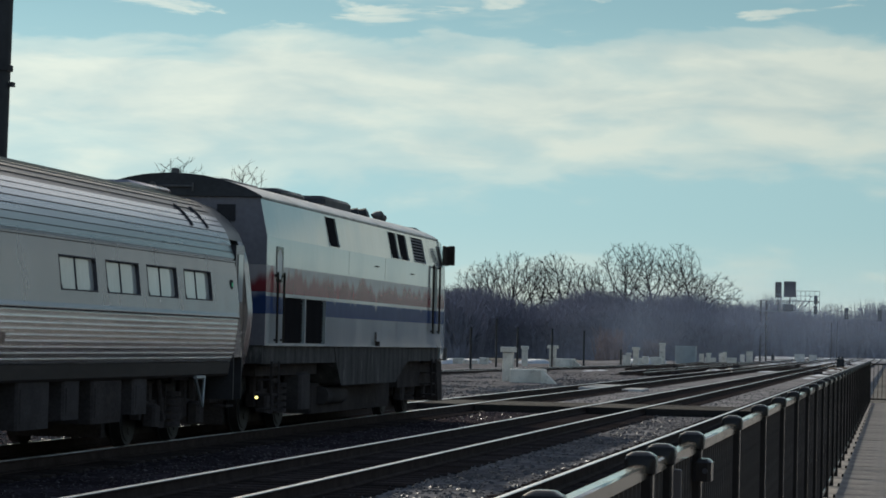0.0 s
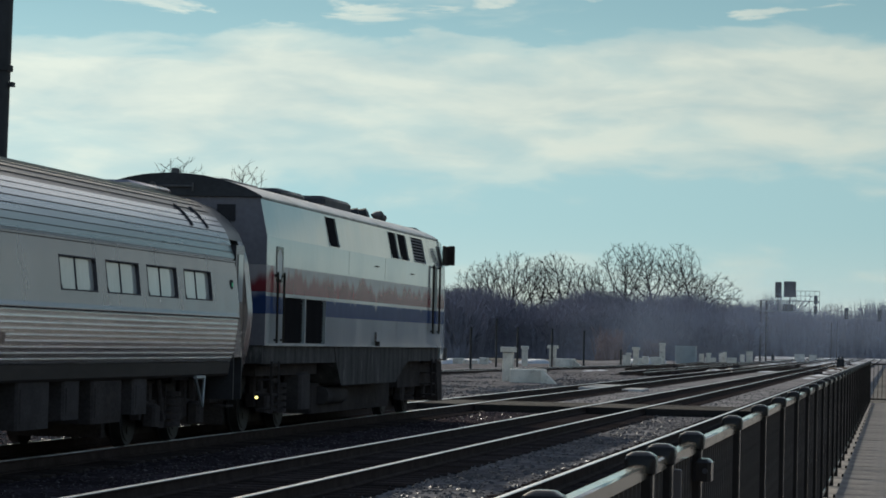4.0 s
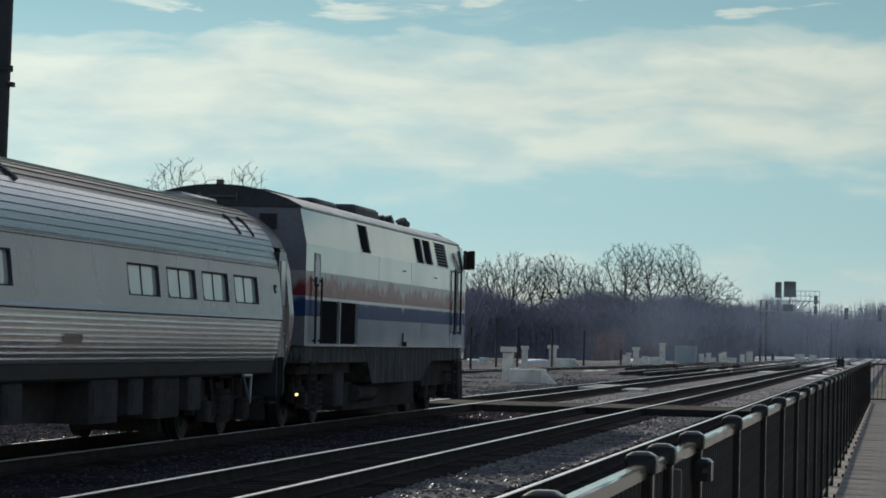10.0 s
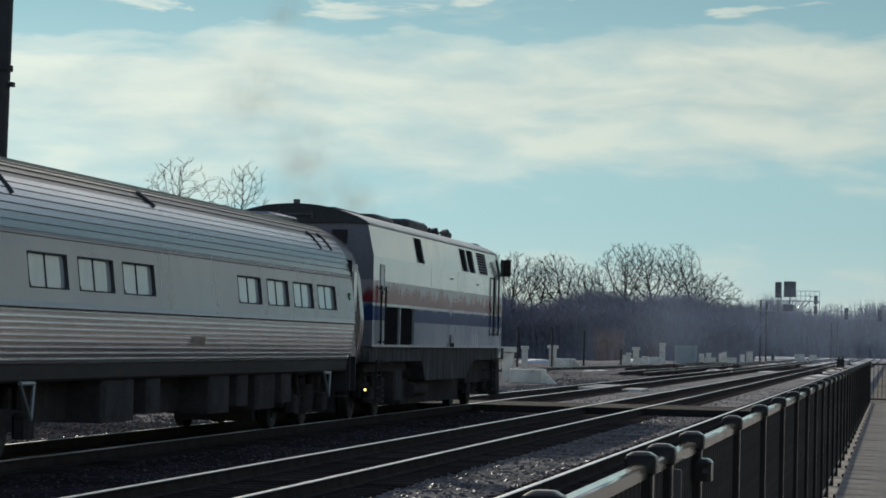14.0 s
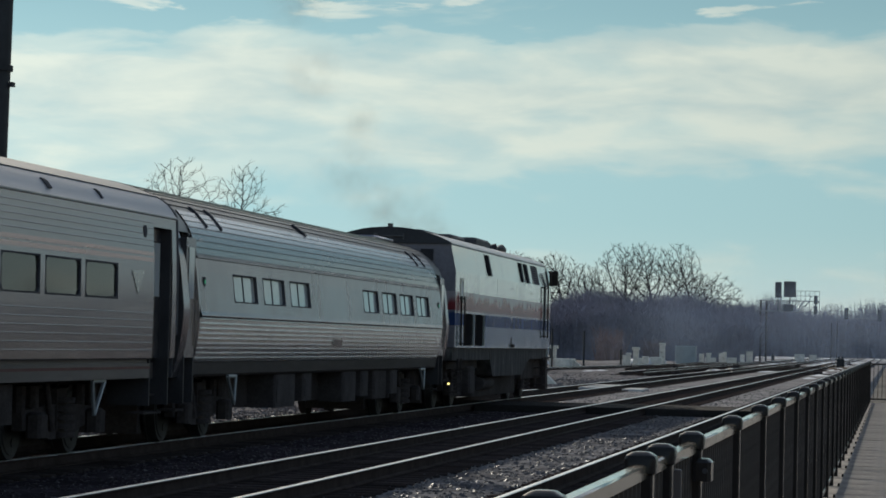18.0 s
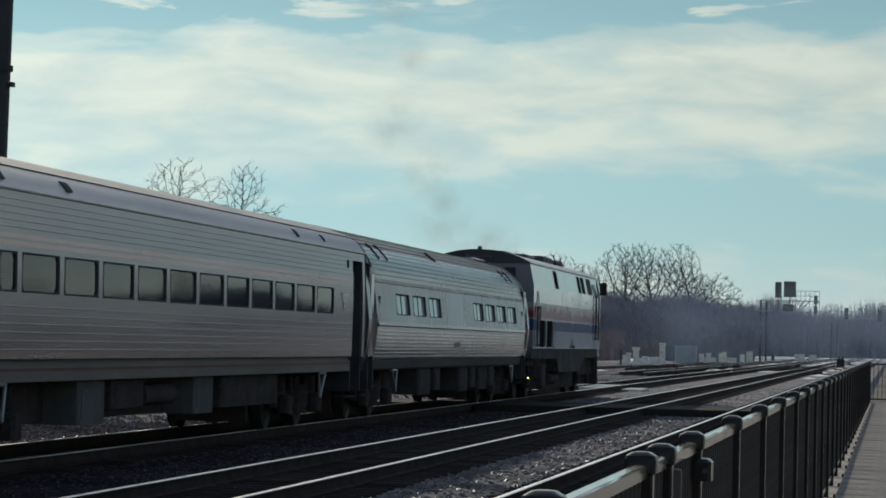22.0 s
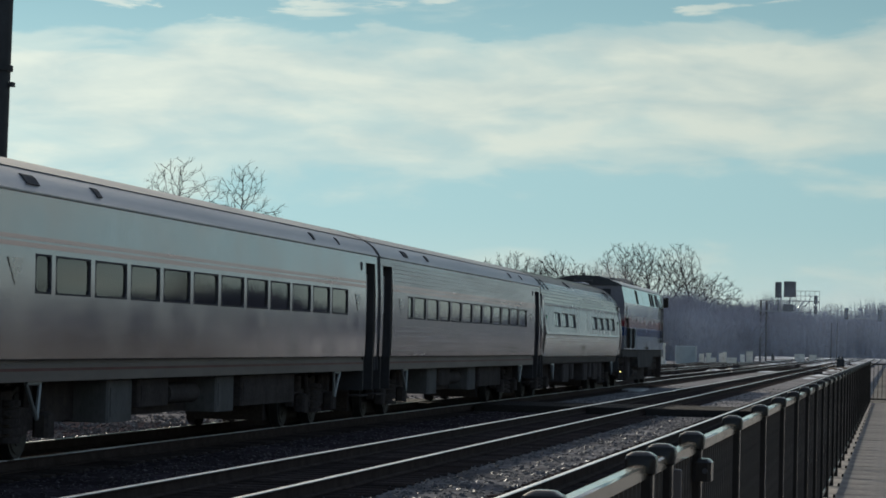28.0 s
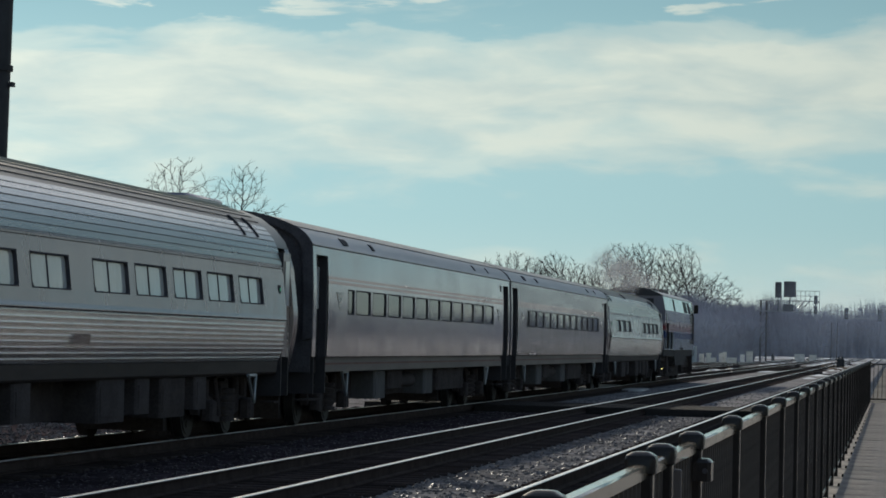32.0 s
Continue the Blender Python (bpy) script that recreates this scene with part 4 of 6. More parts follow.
def locomotive():
    """Its own y runs from the rear face at 0.3 to the nose at 20."""
    lo = thing("diesel_locomotive", "dirty silver diesel locomotive with faded red and blue stripes", "locomotive")
    Y0, Y1 = 0.3, 18.7
    arc = [tuple(p) for p in smooth_arc(LOCO_ROOF[1:], 14)]
    bm = bmesh.new()
    low = [(1.7, 3.42), (3.5, 5.2)]
    side_band(bm, [(1.58, 1.46), (1.58, 2.3)], 1.50, 2.26, Y0, Y1, low, 0.08)
    sided(bm, [(1.58, 1.46), (1.58, 1.50)], Y0, Y1)
    side_band(bm, LOCO_SIDE, 2.26, 3.22, Y0, Y1, [(16.95, 17.65)], 0.06)
    ups = [(5.45, 6.4), (11.85, 12.75), (12.95, 13.95), (14.6, 16.1)]
    side_band(bm, LOCO_SIDE, 3.22, 3.24, Y0, Y1, [], 0.05)
    side_band(bm, LOCO_SIDE, 3.24, 3.78, Y0, Y1, ups, 0.025)
    side_band(bm, LOCO_SIDE, 3.78, 3.82, Y0, Y1, [], 0.05)
    body = part("body", bm, SILVER, lo, "silver-grey painted body sides, streaked with dirt")
    bm = bmesh.new()
    sided(bm, [(1.455, 3.82), (1.47, 3.83), (1.47, 3.86), (1.41, 3.9)] + arc[1:], Y0, Y1 - 0.4)
    part("roof", bm, ROOFGREY, lo, "sooty grey roof")
    # rear face in bands
    def face(z0, z1, m, nm, y=0.3, grow=0.0):
        bm = bmesh.new()
        xs = lambda z: (lerp_line(LOCO_SIDE, z) if z <= 3.82 else lerp_line([(1.455, 3.82)] + arc, z)) + grow
        zs = [z0 + (z1 - z0) * i / 12 for i in range(13)]
        left = [(-xs(z), z) for z in zs]
        right = [(xs(z), z) for z in zs[::-1]]
        prism(bm, left + right, y - 0.03, y + 0.0)
        return part(nm, bm, m, lo)
    face(2.765, 3.84, LILAC, "rear_upper")
    face(2.33, 2.76, RED, "rear_red_stripe")
    face(1.97, 2.325, BLUE, "rear_blue_stripe")
    face(1.46, 1.965, LILAC, "rear_lower")
    bm = bmesh.new()
    cap = [(x, z) for x, z in [(1.455, 3.845)] + arc]
    lp = cap + [(-x, z) for x, z in cap[-2::-1]]
    prism(bm, lp, 0.22, 0.3)
    part("rear_roof_cowl", bm, ROOF, lo, "black rear roof cowl")
    bm = bmesh.new()
    prism(bm, [(-0.3, 1.5), (0.3, 1.5), (0.3, 3.3), (-0.3, 3.3)], 0.22, 0.268)
    part("rear_door", bm, RUBBER, lo, "dark rear gangway door")
    bm = bmesh.new()
    box(bm, 0.75, 1.05, 0.24, 0.268, 3.45, 3.72)
    part("rear_window", bm, DARK, lo, "dark square rear window")
    bm = bmesh.new()
    for xx in (0.0,):
        box(bm, xx - 0.05, xx + 0.05, 0.35, 0.5, 4.2, 4.30)
        tube(bm, (-0.3, 0.2, 4.0), (0.35, 0.2, 4.0), 0.02, n=6)
        tube(bm, (0.35, 0.2, 3.92), (0.35, 0.2, 4.06), 0.02, n=6)
        tube(bm, (-0.3, 0.18, 4.02), (-0.3, 0.1, 4.02), 0.05, n=8)
    part("rear_fittings", bm, BOXGREY, lo, "rear roof lamp and bracket")
    # side stripes, grilles, windows
    for s in (1, -1):
        for z0, z1, m, nm, lb in ((2.318, 2.755, RED, "red_stripe", "streaked faded red stripe"), (1.975, 2.256, BLUE, "blue_stripe", "deep blue stripe")):
            bm = bmesh.new()
            cuts = [(Y0 - 0.02, 1.68), (5.22, Y1)] if m is BLUE else [(Y0 - 0.02, 16.9), (17.7, Y1)]
            for a, b in cuts:
                pane_at(bm, LOCO_SIDE, s, z0, z1, a, b, -0.004, 0.003)
            part(nm, bm, m, lo, lb)
        for a, b in low:
            bm = bmesh.new()
            box(bm, min(s * 1.5, s * 1.51), max(s * 1.5, s * 1.51), a, b, 1.5, 2.26)
            for k in range(12):
                z = 1.53 + k * 0.06
                pane_at(bm, [(1.535, 1.4), (1.535, 2.4)], s, z, z + 0.045, a + 0.01, b - 0.01, 0.0, 0.02)
            part("lower_grille", bm, GRILLE, lo, "black louvred air intake")
        for i, (a, b) in enumerate(ups):
            bm = bmesh.new()
            pane_at(bm, LOCO_SIDE, s, 3.245, 3.775, a, b, 0.02, 0.02)
            g = part("upper_grille", bm, GRILLE, lo, "dark upper air intake")
            bm = bmesh.new()
            if i == 3:
                for k in range(8):
                    z = 3.26 + k * 0.065
                    pane_at(bm, LOCO_SIDE, s, z, z + 0.022, a + 0.03, b - 0.03, 0.0, 0.03)
                part("louvre", bm, LILAC, g, "dull grey louvre blades")
                bm = bmesh.new()
            frame_at(bm, LOCO_SIDE, s, 3.225, 3.795, a - 0.03, b + 0.03, 0.022, 0.006, 0.02)
            part("grille_frame", bm, SILVER, g)
        for yy in (7.3, 11.1, 16.5):
            bm = bmesh.new()
            box(bm, min(s * 1.578, s * 1.586), max(s * 1.578, s * 1.584), yy, yy + 0.02, 2.77, 3.21)
            part("panel_seam", bm, SILVER, lo)
        for yy, zz in ((10.1, 3.02), (14.2, 2.98)):
            bm = bmesh.new()
            tube(bm, (s * 1.6, yy, zz), (s * 1.6, yy + 0.22, zz), 0.014, n=6)
            for e in (0.0, 0.22):
                tube(bm, (s * 1.575, yy + e, zz), (s * 1.602, yy + e, zz), 0.012, n=6)
            part("lifting_eye", bm, BLACK, lo, "small black handhold")
        bm = bmesh.new()
        box(bm, min(s * 1.57, s * 1.60), max(s * 1.57, s * 1.60), 0.5, 18.6, 1.452, 1.478)
        part("sill_ledge", bm, SILVER, lo, "thin bright ledge above the sill")
        # cab door with grab irons
        bm = bmesh.new()
        box(bm, min(s * 1.5, s * 1.52), max(s * 1.5, s * 1.52), 16.95, 17.65, 1.5, 3.22)
        d = part("cab_door", bm, SILVER, lo, "silver cab side door")
        for yy in (16.85, 17.72):
            bm = bmesh.new()
            tube(bm, (s * 1.63, yy, 1.75), (s * 1.63, yy, 3.25), 0.025, n=6)
            for z in (1.8, 3.2):
                tube(bm, (s * 1.56, yy, z), (s * 1.63, yy, z), 0.02, n=6)
            part("grab_iron", bm, BLACK, lo, "black cab grab iron")
        bm = bmesh.new()
        for yy in (0.95, 1.45):
            tube(bm, (s * 1.63, yy, 1.5), (s * 1.63, yy, 2.66), 0.022, n=6)
        for z in (1.55, 2.6):
            for yy in (0.95, 1.45):
                tube(bm, (s * 1.56, yy, z), (s * 1.63, yy, z), 0.018, n=6)
        part("rear_grab_iron", bm, BLACK, lo, "black rear grab irons")
        bm = bmesh.new()
        frame_at(bm, LOCO_SIDE, s, 2.5, 3.08, 1.02, 1.52, 0.045, 0.012, 0.03)
        rw = part("rear_side_window", bm, BLACK, lo, "narrow rear side window in a black frame")
        bm = bmesh.new()
        pane_at(bm, LOCO_SIDE, s, 2.55, 3.03, 1.07, 1.47, -0.006, 0.004)
        part("pane", bm, WHITE, rw, "pale blanked pane")
        bm = bmesh.new()
        pane_at(bm, LOCO_SIDE, s, 1.52, 1.74, 10.1, 10.28, -0.012, 0.01)
        tube(bm, (s * 1.6, 10.19, 1.47), (s * 1.6, 10.19, 1.56), 0.07, n=10)
        part("fuel_filler", bm, BLACK, lo, "black fuel filler")
        # cab side window and mirror
        bm = bmesh.new()
        pane_at(bm, LOCO_SIDE, s, 3.24, 3.70, 17.95, 18.6, -0.004, 0.003)
        part("cab_window", bm, DARK, lo, "dark cab side window")
        bm = bmesh.new()
        chamfered(bm, min(s * 1.60, s * 1.66), max(s * 1.60, s * 1.66), 18.15, 18.7, 3.28, 3.72, 0.015)
        part("cab_visor", bm, BLACK, lo, "black folding wind visor")
        bm = bmesh.new()
        chamfered(bm, min(s * 1.62, s * 1.78), max(s * 1.62, s * 1.78), 18.78, 18.86, 3.30, 3.74, 0.02)
        tube(bm, (s * 1.5, 18.82, 3.34), (s * 1.7, 18.82, 3.34), 0.02, n=6)
        part("mirror", bm, BLACK, lo, "black cab mirror")
        bm = bmesh.new()
        tube(bm, (s * 1.46, 0.34, 0.62), (s * 1.46, 0.30, 0.62), 0.024, n=10)
        part("marker_lamp", bm, MARKER, lo, "small yellow marker lamp")
    # nose
    bm = bmesh.new()
    def section(y, w, ztop, zsh):
        return [(-w, y, 1.2), (-w, y, zsh - 0.45), (-w * 0.94, y, zsh), (-w * 0.6, y, ztop - 0.06), (0, y, ztop), (w * 0.6, y, ztop - 0.06), (w * 0.94, y, zsh), (w, y, zsh - 0.45), (w, y, 1.2)]
    rows = [[bm.verts.new(p) for p in section(*a)] for a in ((18.3, 1.578, 4.18, 3.82), (18.7, 1.575, 4.08, 3.78), (19.35, 1.5, 3.25, 3.0), (19.95, 1.32, 2.9, 2.7), (20.2, 1.15, 2.4, 2.2))]
    for a, b in zip(rows, rows[1:]):
        for i in range(8):
            bm.faces.new((a[i], a[i + 1], b[i + 1], b[i]))
    bm.faces.new(rows[-1])
    bm.faces.new(rows[0])
    part("nose", bm, SILVER, lo, "silver sloped cab nose")
    bm = bmesh.new()
    for x in (-0.68, 0.68):
        v = [bm.verts.new(p) for p in ((x - 0.55, 18.82, 3.93), (x + 0.55, 18.82, 3.93), (x + 0.6, 19.28, 3.36), (x - 0.6, 19.28, 3.36))]
        bm.faces.new(v)
    part("windscreen", bm, DARK, lo, "dark sloped windscreen")
    # underframe
    bm = bmesh.new()
    box(bm, -1.53, 1.53, 0.32, 19.6, 1.16, 1.451)
    part("underframe", bm, TANK, lo, "dusty dark frame sill")
    bm = bmesh.new()
    plate(bm, [(6.3, 1.44), (6.5, 1.15), (6.9, 0.80), (7.0, 0.74), (12.8, 0.74), (12.95, 0.80), (14.2, 1.15), (14.5, 1.44)], -1.545, 1.545)
    part("battery_box", made(chamfered, -1.15, 1.15, 6.2, 14.3, 0.22, 0.775, 0.04), FRAME, lo, "black belly box")
    part("fuel_tank", bm, TANK, lo, "dusty grey fuel tank with splash marks")
    bm = bmesh.new()
    box(bm, -1.3, 1.3, 0.9, 5.9, 0.95, 1.15)
    box(bm, -0.55, 0.55, 0.9, 5.9, 0.5, 0.95)
    part("truck_bolster", bm, FRAME, lo)
    part("truck_bolster", made(box, -1.3, 1.3, 14.4, 19.0, 0.6, 1.15), FRAME, lo)
    part("coupler", made(box, -0.25, 0.25, -0.45, 0.6, 0.6, 0.95), FRAME, lo)
    for s in (1, -1):
        bm = bmesh.new()
        tube(bm, (s * 1.2, 6.7, 0.55), (s * 1.2, 8.6, 0.55), 0.17, n=14)
        part("air_tank", bm, BOXY, lo, "grey air reservoir")
        for yy in (0.95, 17.3):
            bm = bmesh.new()
            for k in range(4):
                box(bm, min(s * 1.3, s * 1.55), max(s * 1.3, s * 1.55), yy, yy + 0.55, 0.4 + 0.24 * k, 0.43 + 0.24 * k)
            for y2 in (yy, yy + 0.55):
                tube(bm, (s * 1.56, y2, 0.38), (s * 1.56, y2, 1.2), 0.02, n=6)
            part("cab_steps", bm, FRAME, lo, "black steel boarding steps")
        bm = bmesh.new()
        chamfered(bm, min(s * 1.05, s * 1.4), max(s * 1.05, s * 1.4), 4.1, 4.9, 0.35, 1.0, 0.05)
        part("sand_box", bm, BOXY, lo, "dusty grey sand box")
    bm = bmesh.new()
    plate(bm, [(18.6, 1.15), (19.3, 1.15), (19.5, 0.25), (18.9, 0.25)], -1.45, 1.45)
    part("pilot_plow", bm, FRAME, lo, "black front pilot")
    # roof equipment
    for nm, a in (("exhaust_hood", (-0.7, 0.7, 5.2, 7.4, 4.1, 4.26)), ("fan_hatch", (-0.75, 0.75, 9.0, 11.7, 4.1, 4.33)), ("roof_hatch", (-0.5, 0.5, 2.0, 4.6, 4.1, 4.24))):
        bm = bmesh.new()
        chamfered(bm, *a, 0.06)
        part(nm, bm, ROOF, lo, "black roof housing")
    rng = random.Random(3)
    for k in range(9):
        bm = bmesh.new()
        y = 13.9 + k * 0.3
        tube(bm, (rng.uniform(-0.3, 0.5), y, 4.1), (rng.uniform(-0.3, 0.5), y, 4.25 + rng.uniform(0, 0.07)), 0.17, 0.10, 8)
        part("roof_stack", bm, ROOF, lo, "small black roof stack")
    for y, h in ((17.2, 4.33), (17.6, 4.36), (18.0, 4.3)):
        bm = bmesh.new()
        tube(bm, (0.2, y - 0.2, h), (0.2, y + 0.35, h + 0.02), 0.03, 0.09, 10)
        tube(bm, (0.2, y, 4.1), (0.2, y, h), 0.025, n=6)
        part("horn", bm, ROOF, lo, "dark air horn")
    for yy in (3.47, 16.7):
        truck(lo, yy, 2.74, 0.508, True)
    return lo


def lamp_material(name, color, power):
    m = bpy.data.materials.new(name)
    m.use_nodes = True
    b = m.node_tree.nodes["Principled BSDF"]
    b.inputs["Base Color"].default_value = rgb(color)
    b.inputs["Emission Color"].default_value = rgb(color)
    b.inputs["Emission Strength"].default_value = power
    return m


GREEN = lamp_material("green_lens", (0.02, 0.20, 0.10), 0.6)
MARKER = lamp_material("yellow_lens", (0.9, 0.75, 0.25), 2.5)
loco = locomotive()
W1 = [(-9.0, 1.6), (-6.91, 1.6), (-4.84, 1.6), (1.82, 1.6), (3.90, 1.6), (5.94, 1.6), (7.99, 1.6)]
W4 = [(-9.08, 1.62), (-7.02, 1.62), (-4.96, 1.62), (-2.81, 1.58), (-0.16, 1.66), (1.87, 1.63), (3.92, 1.63), (5.94, 1.63), (7.99, 1.63)]
lounge = amfleet(W1, "fluted stainless steel lounge car with grouped small windows", -1.1, (-2.1,))
coach_a = horizon("dull ribbed aluminium coach with a row of square windows", ALU, GLASS2, True)
coach_b = horizon("plain metal coach with smooth sides and square windows", COACH, GLASS2, False)
rear = amfleet(W4, "fluted stainless steel coach with evenly spaced windows", -1.07, ())
TRAIN = [(loco, 0.0), (lounge, -12.95), (coach_a, -38.45), (coach_b, -64.45), (rear, -90.80)]

# ---- surroundings ----
def bare_tree(seed, height, fork, lobes, count, tip=0.024, reach=0.045):
    """A winter tree: branches grow from the fork towards points strewn in the lobes (x, y, z, width, depth, height; in shares of the tree's height)."""
    rg = np.random.default_rng(seed)
    want = []
    share = np.array([w * d * h for *_, w, d, h in lobes])
    for (cx, cy, cz, w, d, h), n in zip(lobes, np.round(count * share / share.sum()).astype(int)):
        v = rg.normal(size=(n, 3))
        v *= (rg.random((n, 1)) ** 0.42) / np.linalg.norm(v, axis=1, keepdims=True)
        want.append(v * (w, d, h) + (cx, cy, cz))
    want = np.concatenate(want)
    step = reach * 0.42
    nodes, parent = [np.array([0.0, 0.0, 0.0])], [-1]
    lean = rg.uniform(-0.06, 0.06, 2)
    rises = max(4, round(fork / step))
    for i in range(1, rises + 1):
        f = i / rises
        nodes.append(np.array([lean[0] * f * f * fork * 4, lean[1] * f * f * fork * 4, fork * f]))
        parent.append(len(nodes) - 2)
    trunk_end = len(nodes)
    first = np.array(nodes[rises // 2:])
    dist = np.linalg.norm(want[:, None] - first[None], axis=2)
    near, dmin = dist.argmin(1) + rises // 2, dist.min(1)
    forks = {}
    for _ in range(150):
        if not len(want):
            break
        fresh = []
        stuck = np.isin(near, [k for k, c in forks.items() if c >= 3])
        want, near, dmin = want[~stuck], near[~stuck], dmin[~stuck]
        for k in np.unique(near):
            forks[int(k)] = forks.get(int(k), 0) + 1
            d = want[near == k] - nodes[k]
            d = (d / (np.linalg.norm(d, axis=1, keepdims=True) + 1e-9)).sum(0)
            d = d / (np.linalg.norm(d) + 1e-9) + rg.normal(0, 0.07, 3) + (0, 0, 0.10)
            fresh.append((nodes[k] + d / np.linalg.norm(d) * step, k))
        if len(nodes) + len(fresh) > 9000:
            break
        k0 = len(nodes)
        for p, k in fresh:
            nodes.append(p)
            parent.append(int(k))
        if not fresh:
            break
        new_at = np.array([p for p, _ in fresh])
        dist = np.linalg.norm(want[:, None] - new_at[None], axis=2)
        closer = dist.min(1) < dmin
        near = np.where(closer, dist.argmin(1) + k0, near)
        dmin = np.minimum(dmin, dist.min(1))
        keep = dmin > reach * 0.8
        want, near, dmin = want[keep], near[keep], dmin[keep]
    n = len(nodes)
    for _ in range(3):
        mean, kin = np.zeros((n, 3)), np.zeros(n)
        for k in range(1, n):
            mean[parent[k]] += nodes[k]
            kin[parent[k]] += 1
        for k in range(trunk_end, n):
            if kin[k]:
                nodes[k] = 0.4 * nodes[k] + 0.3 * nodes[parent[k]] + 0.3 * mean[k] / kin[k]
    area, kids = np.zeros(n), np.zeros(n, int)
    radius = np.zeros(n)
    for k in range(n - 1, 0, -1):
        radius[k] = max(tip, area[k] ** (1 / 2.2)) if kids[k] else tip
        area[parent[k]] += radius[k] ** 2.2
        kids[parent[k]] += 1
    radius[0] = radius[1] * 1.35
    sets = {True: ([], []), False: ([], [])}

    def piece(a, b, ra, rb, wood):
        m = 8 if wood else 5 if ra > 0.06 else 3
        pts, faces = sets[wood]
        a, b = Vector(a), Vector(b)
        d = (b - a).normalized()
        x = d.orthogonal().normalized()
        y = d.cross(x)
        k = len(pts)
        for c, r in ((a, ra), (b, rb)):
            pts.extend(tuple(c + (x * math.cos(2 * math.pi * i / m) + y * math.sin(2 * math.pi * i / m)) * r) for i in range(m))
        faces.extend((k + i, k + (i + 1) % m, k + m + (i + 1) % m, k + m + i) for i in range(m))

    for k in range(1, n):
        p = parent[k]
        piece(nodes[p] * height, nodes[k] * height, min(radius[p], radius[k] * 1.35), radius[k], k < trunk_end)
        if radius[k] < tip * 2.2:
            for _ in range(3 if kids[k] == 0 else 1):
                d = nodes[k] - nodes[p] + rg.normal(0, 0.45 * step, 3) + (0, 0, 0.25 * step)
                d *= step * rg.uniform(1.0, 2.6) / np.linalg.norm(d)
                piece(nodes[k] * height, (nodes[k] + d) * height, tip * 0.9, tip * 0.55, False)
    f = height / max(p[2] for p in sets[False][0])
    out = []
    for nm, key in (("trunk", True), ("crown", False)):
        me = bpy.data.meshes.new(nm)
        me.from_pydata([(x * f, y * f, z * f) for x, y, z in sets[key][0]], [], sets[key][1])
        me.materials.append(BARK)
        out.append(me)
    return out


KINDS = [bare_tree(*a) for a in (
    (11, 14.0, 0.16, ((0, 0, 0.64, 0.44, 0.36, 0.34),), 1700, 0.0175, 0.038),
    (23, 14.0, 0.24, ((0, 0, 0.68, 0.31, 0.30, 0.31), (0.12, 0, 0.5, 0.26, 0.22, 0.18)), 1300, 0.0175, 0.038),
    (5, 14.0, 0.28, ((-0.12, 0, 0.74, 0.24, 0.24, 0.25), (0.16, 0.03, 0.62, 0.25, 0.24, 0.22)), 1200, 0.0175, 0.038),
    (42, 14.0, 0.22, ((-0.08, 0, 0.76, 0.22, 0.22, 0.23), (0.20, 0, 0.54, 0.28, 0.22, 0.20)), 1200, 0.0175, 0.038),
    (55, 14.0, 0.50, ((-0.02, 0, 0.84, 0.17, 0.14, 0.17), (0.19, 0, 0.78, 0.06, 0.1, 0.13)), 460, 0.0115, 0.034),
    (61, 14.0, 0.52, ((0, 0, 0.84, 0.13, 0.12, 0.17), (0.10, 0, 0.74, 0.13, 0.1, 0.08)), 400, 0.0115, 0.034))]


def plant(k, x, y, scale, turn, slim=1.0, label="bare winter tree with a spreading twiggy crown"):
    t = thing("bare_tree", label, "tree", "bare trees along the line", at=pose(x, y, -0.5, 0, 0, turn) @ Matrix.Diagonal((scale * slim, scale * slim, scale, 1)))
    for nm, me in zip(("trunk", "crown"), KINDS[k]):
        o = new(nm, me)
        o.parent = t
    return t


def at_px(px, d):
    """Sideways place at depth d of the bearing px (hundredths of the view)."""
    return -(1580 - px) / 5040 * d


rng = random.Random(8)
for px, d, h, k in ((294, 300, 21.6, 4), (412, 300, 21.4, 5), (905, 420, 15.9, 0), (850, 414, 14.2, 1), (958, 426, 15.3, 1), (1008, 420, 16.0, 2), (1046, 430, 14.6, 3), (1106, 420, 17.4, 1), (1168, 424, 17.8, 2), (1220, 418, 17.5, 3), (1258, 430, 13.2, 3), (826, 432, 10.5, 1), (1322, 600, 12.0, 1), (1292, 500, 9.5, 3), (1476, 796, 15.5, 1), (1395, 798, 15.0, 2), (1540, 795, 15.0, 3)):
    plant(k, at_px(px, d), d, h / 14, {2: 0, 3: 0, 4: 0, 5: 0}.get(k, rng.uniform(0, 360)))


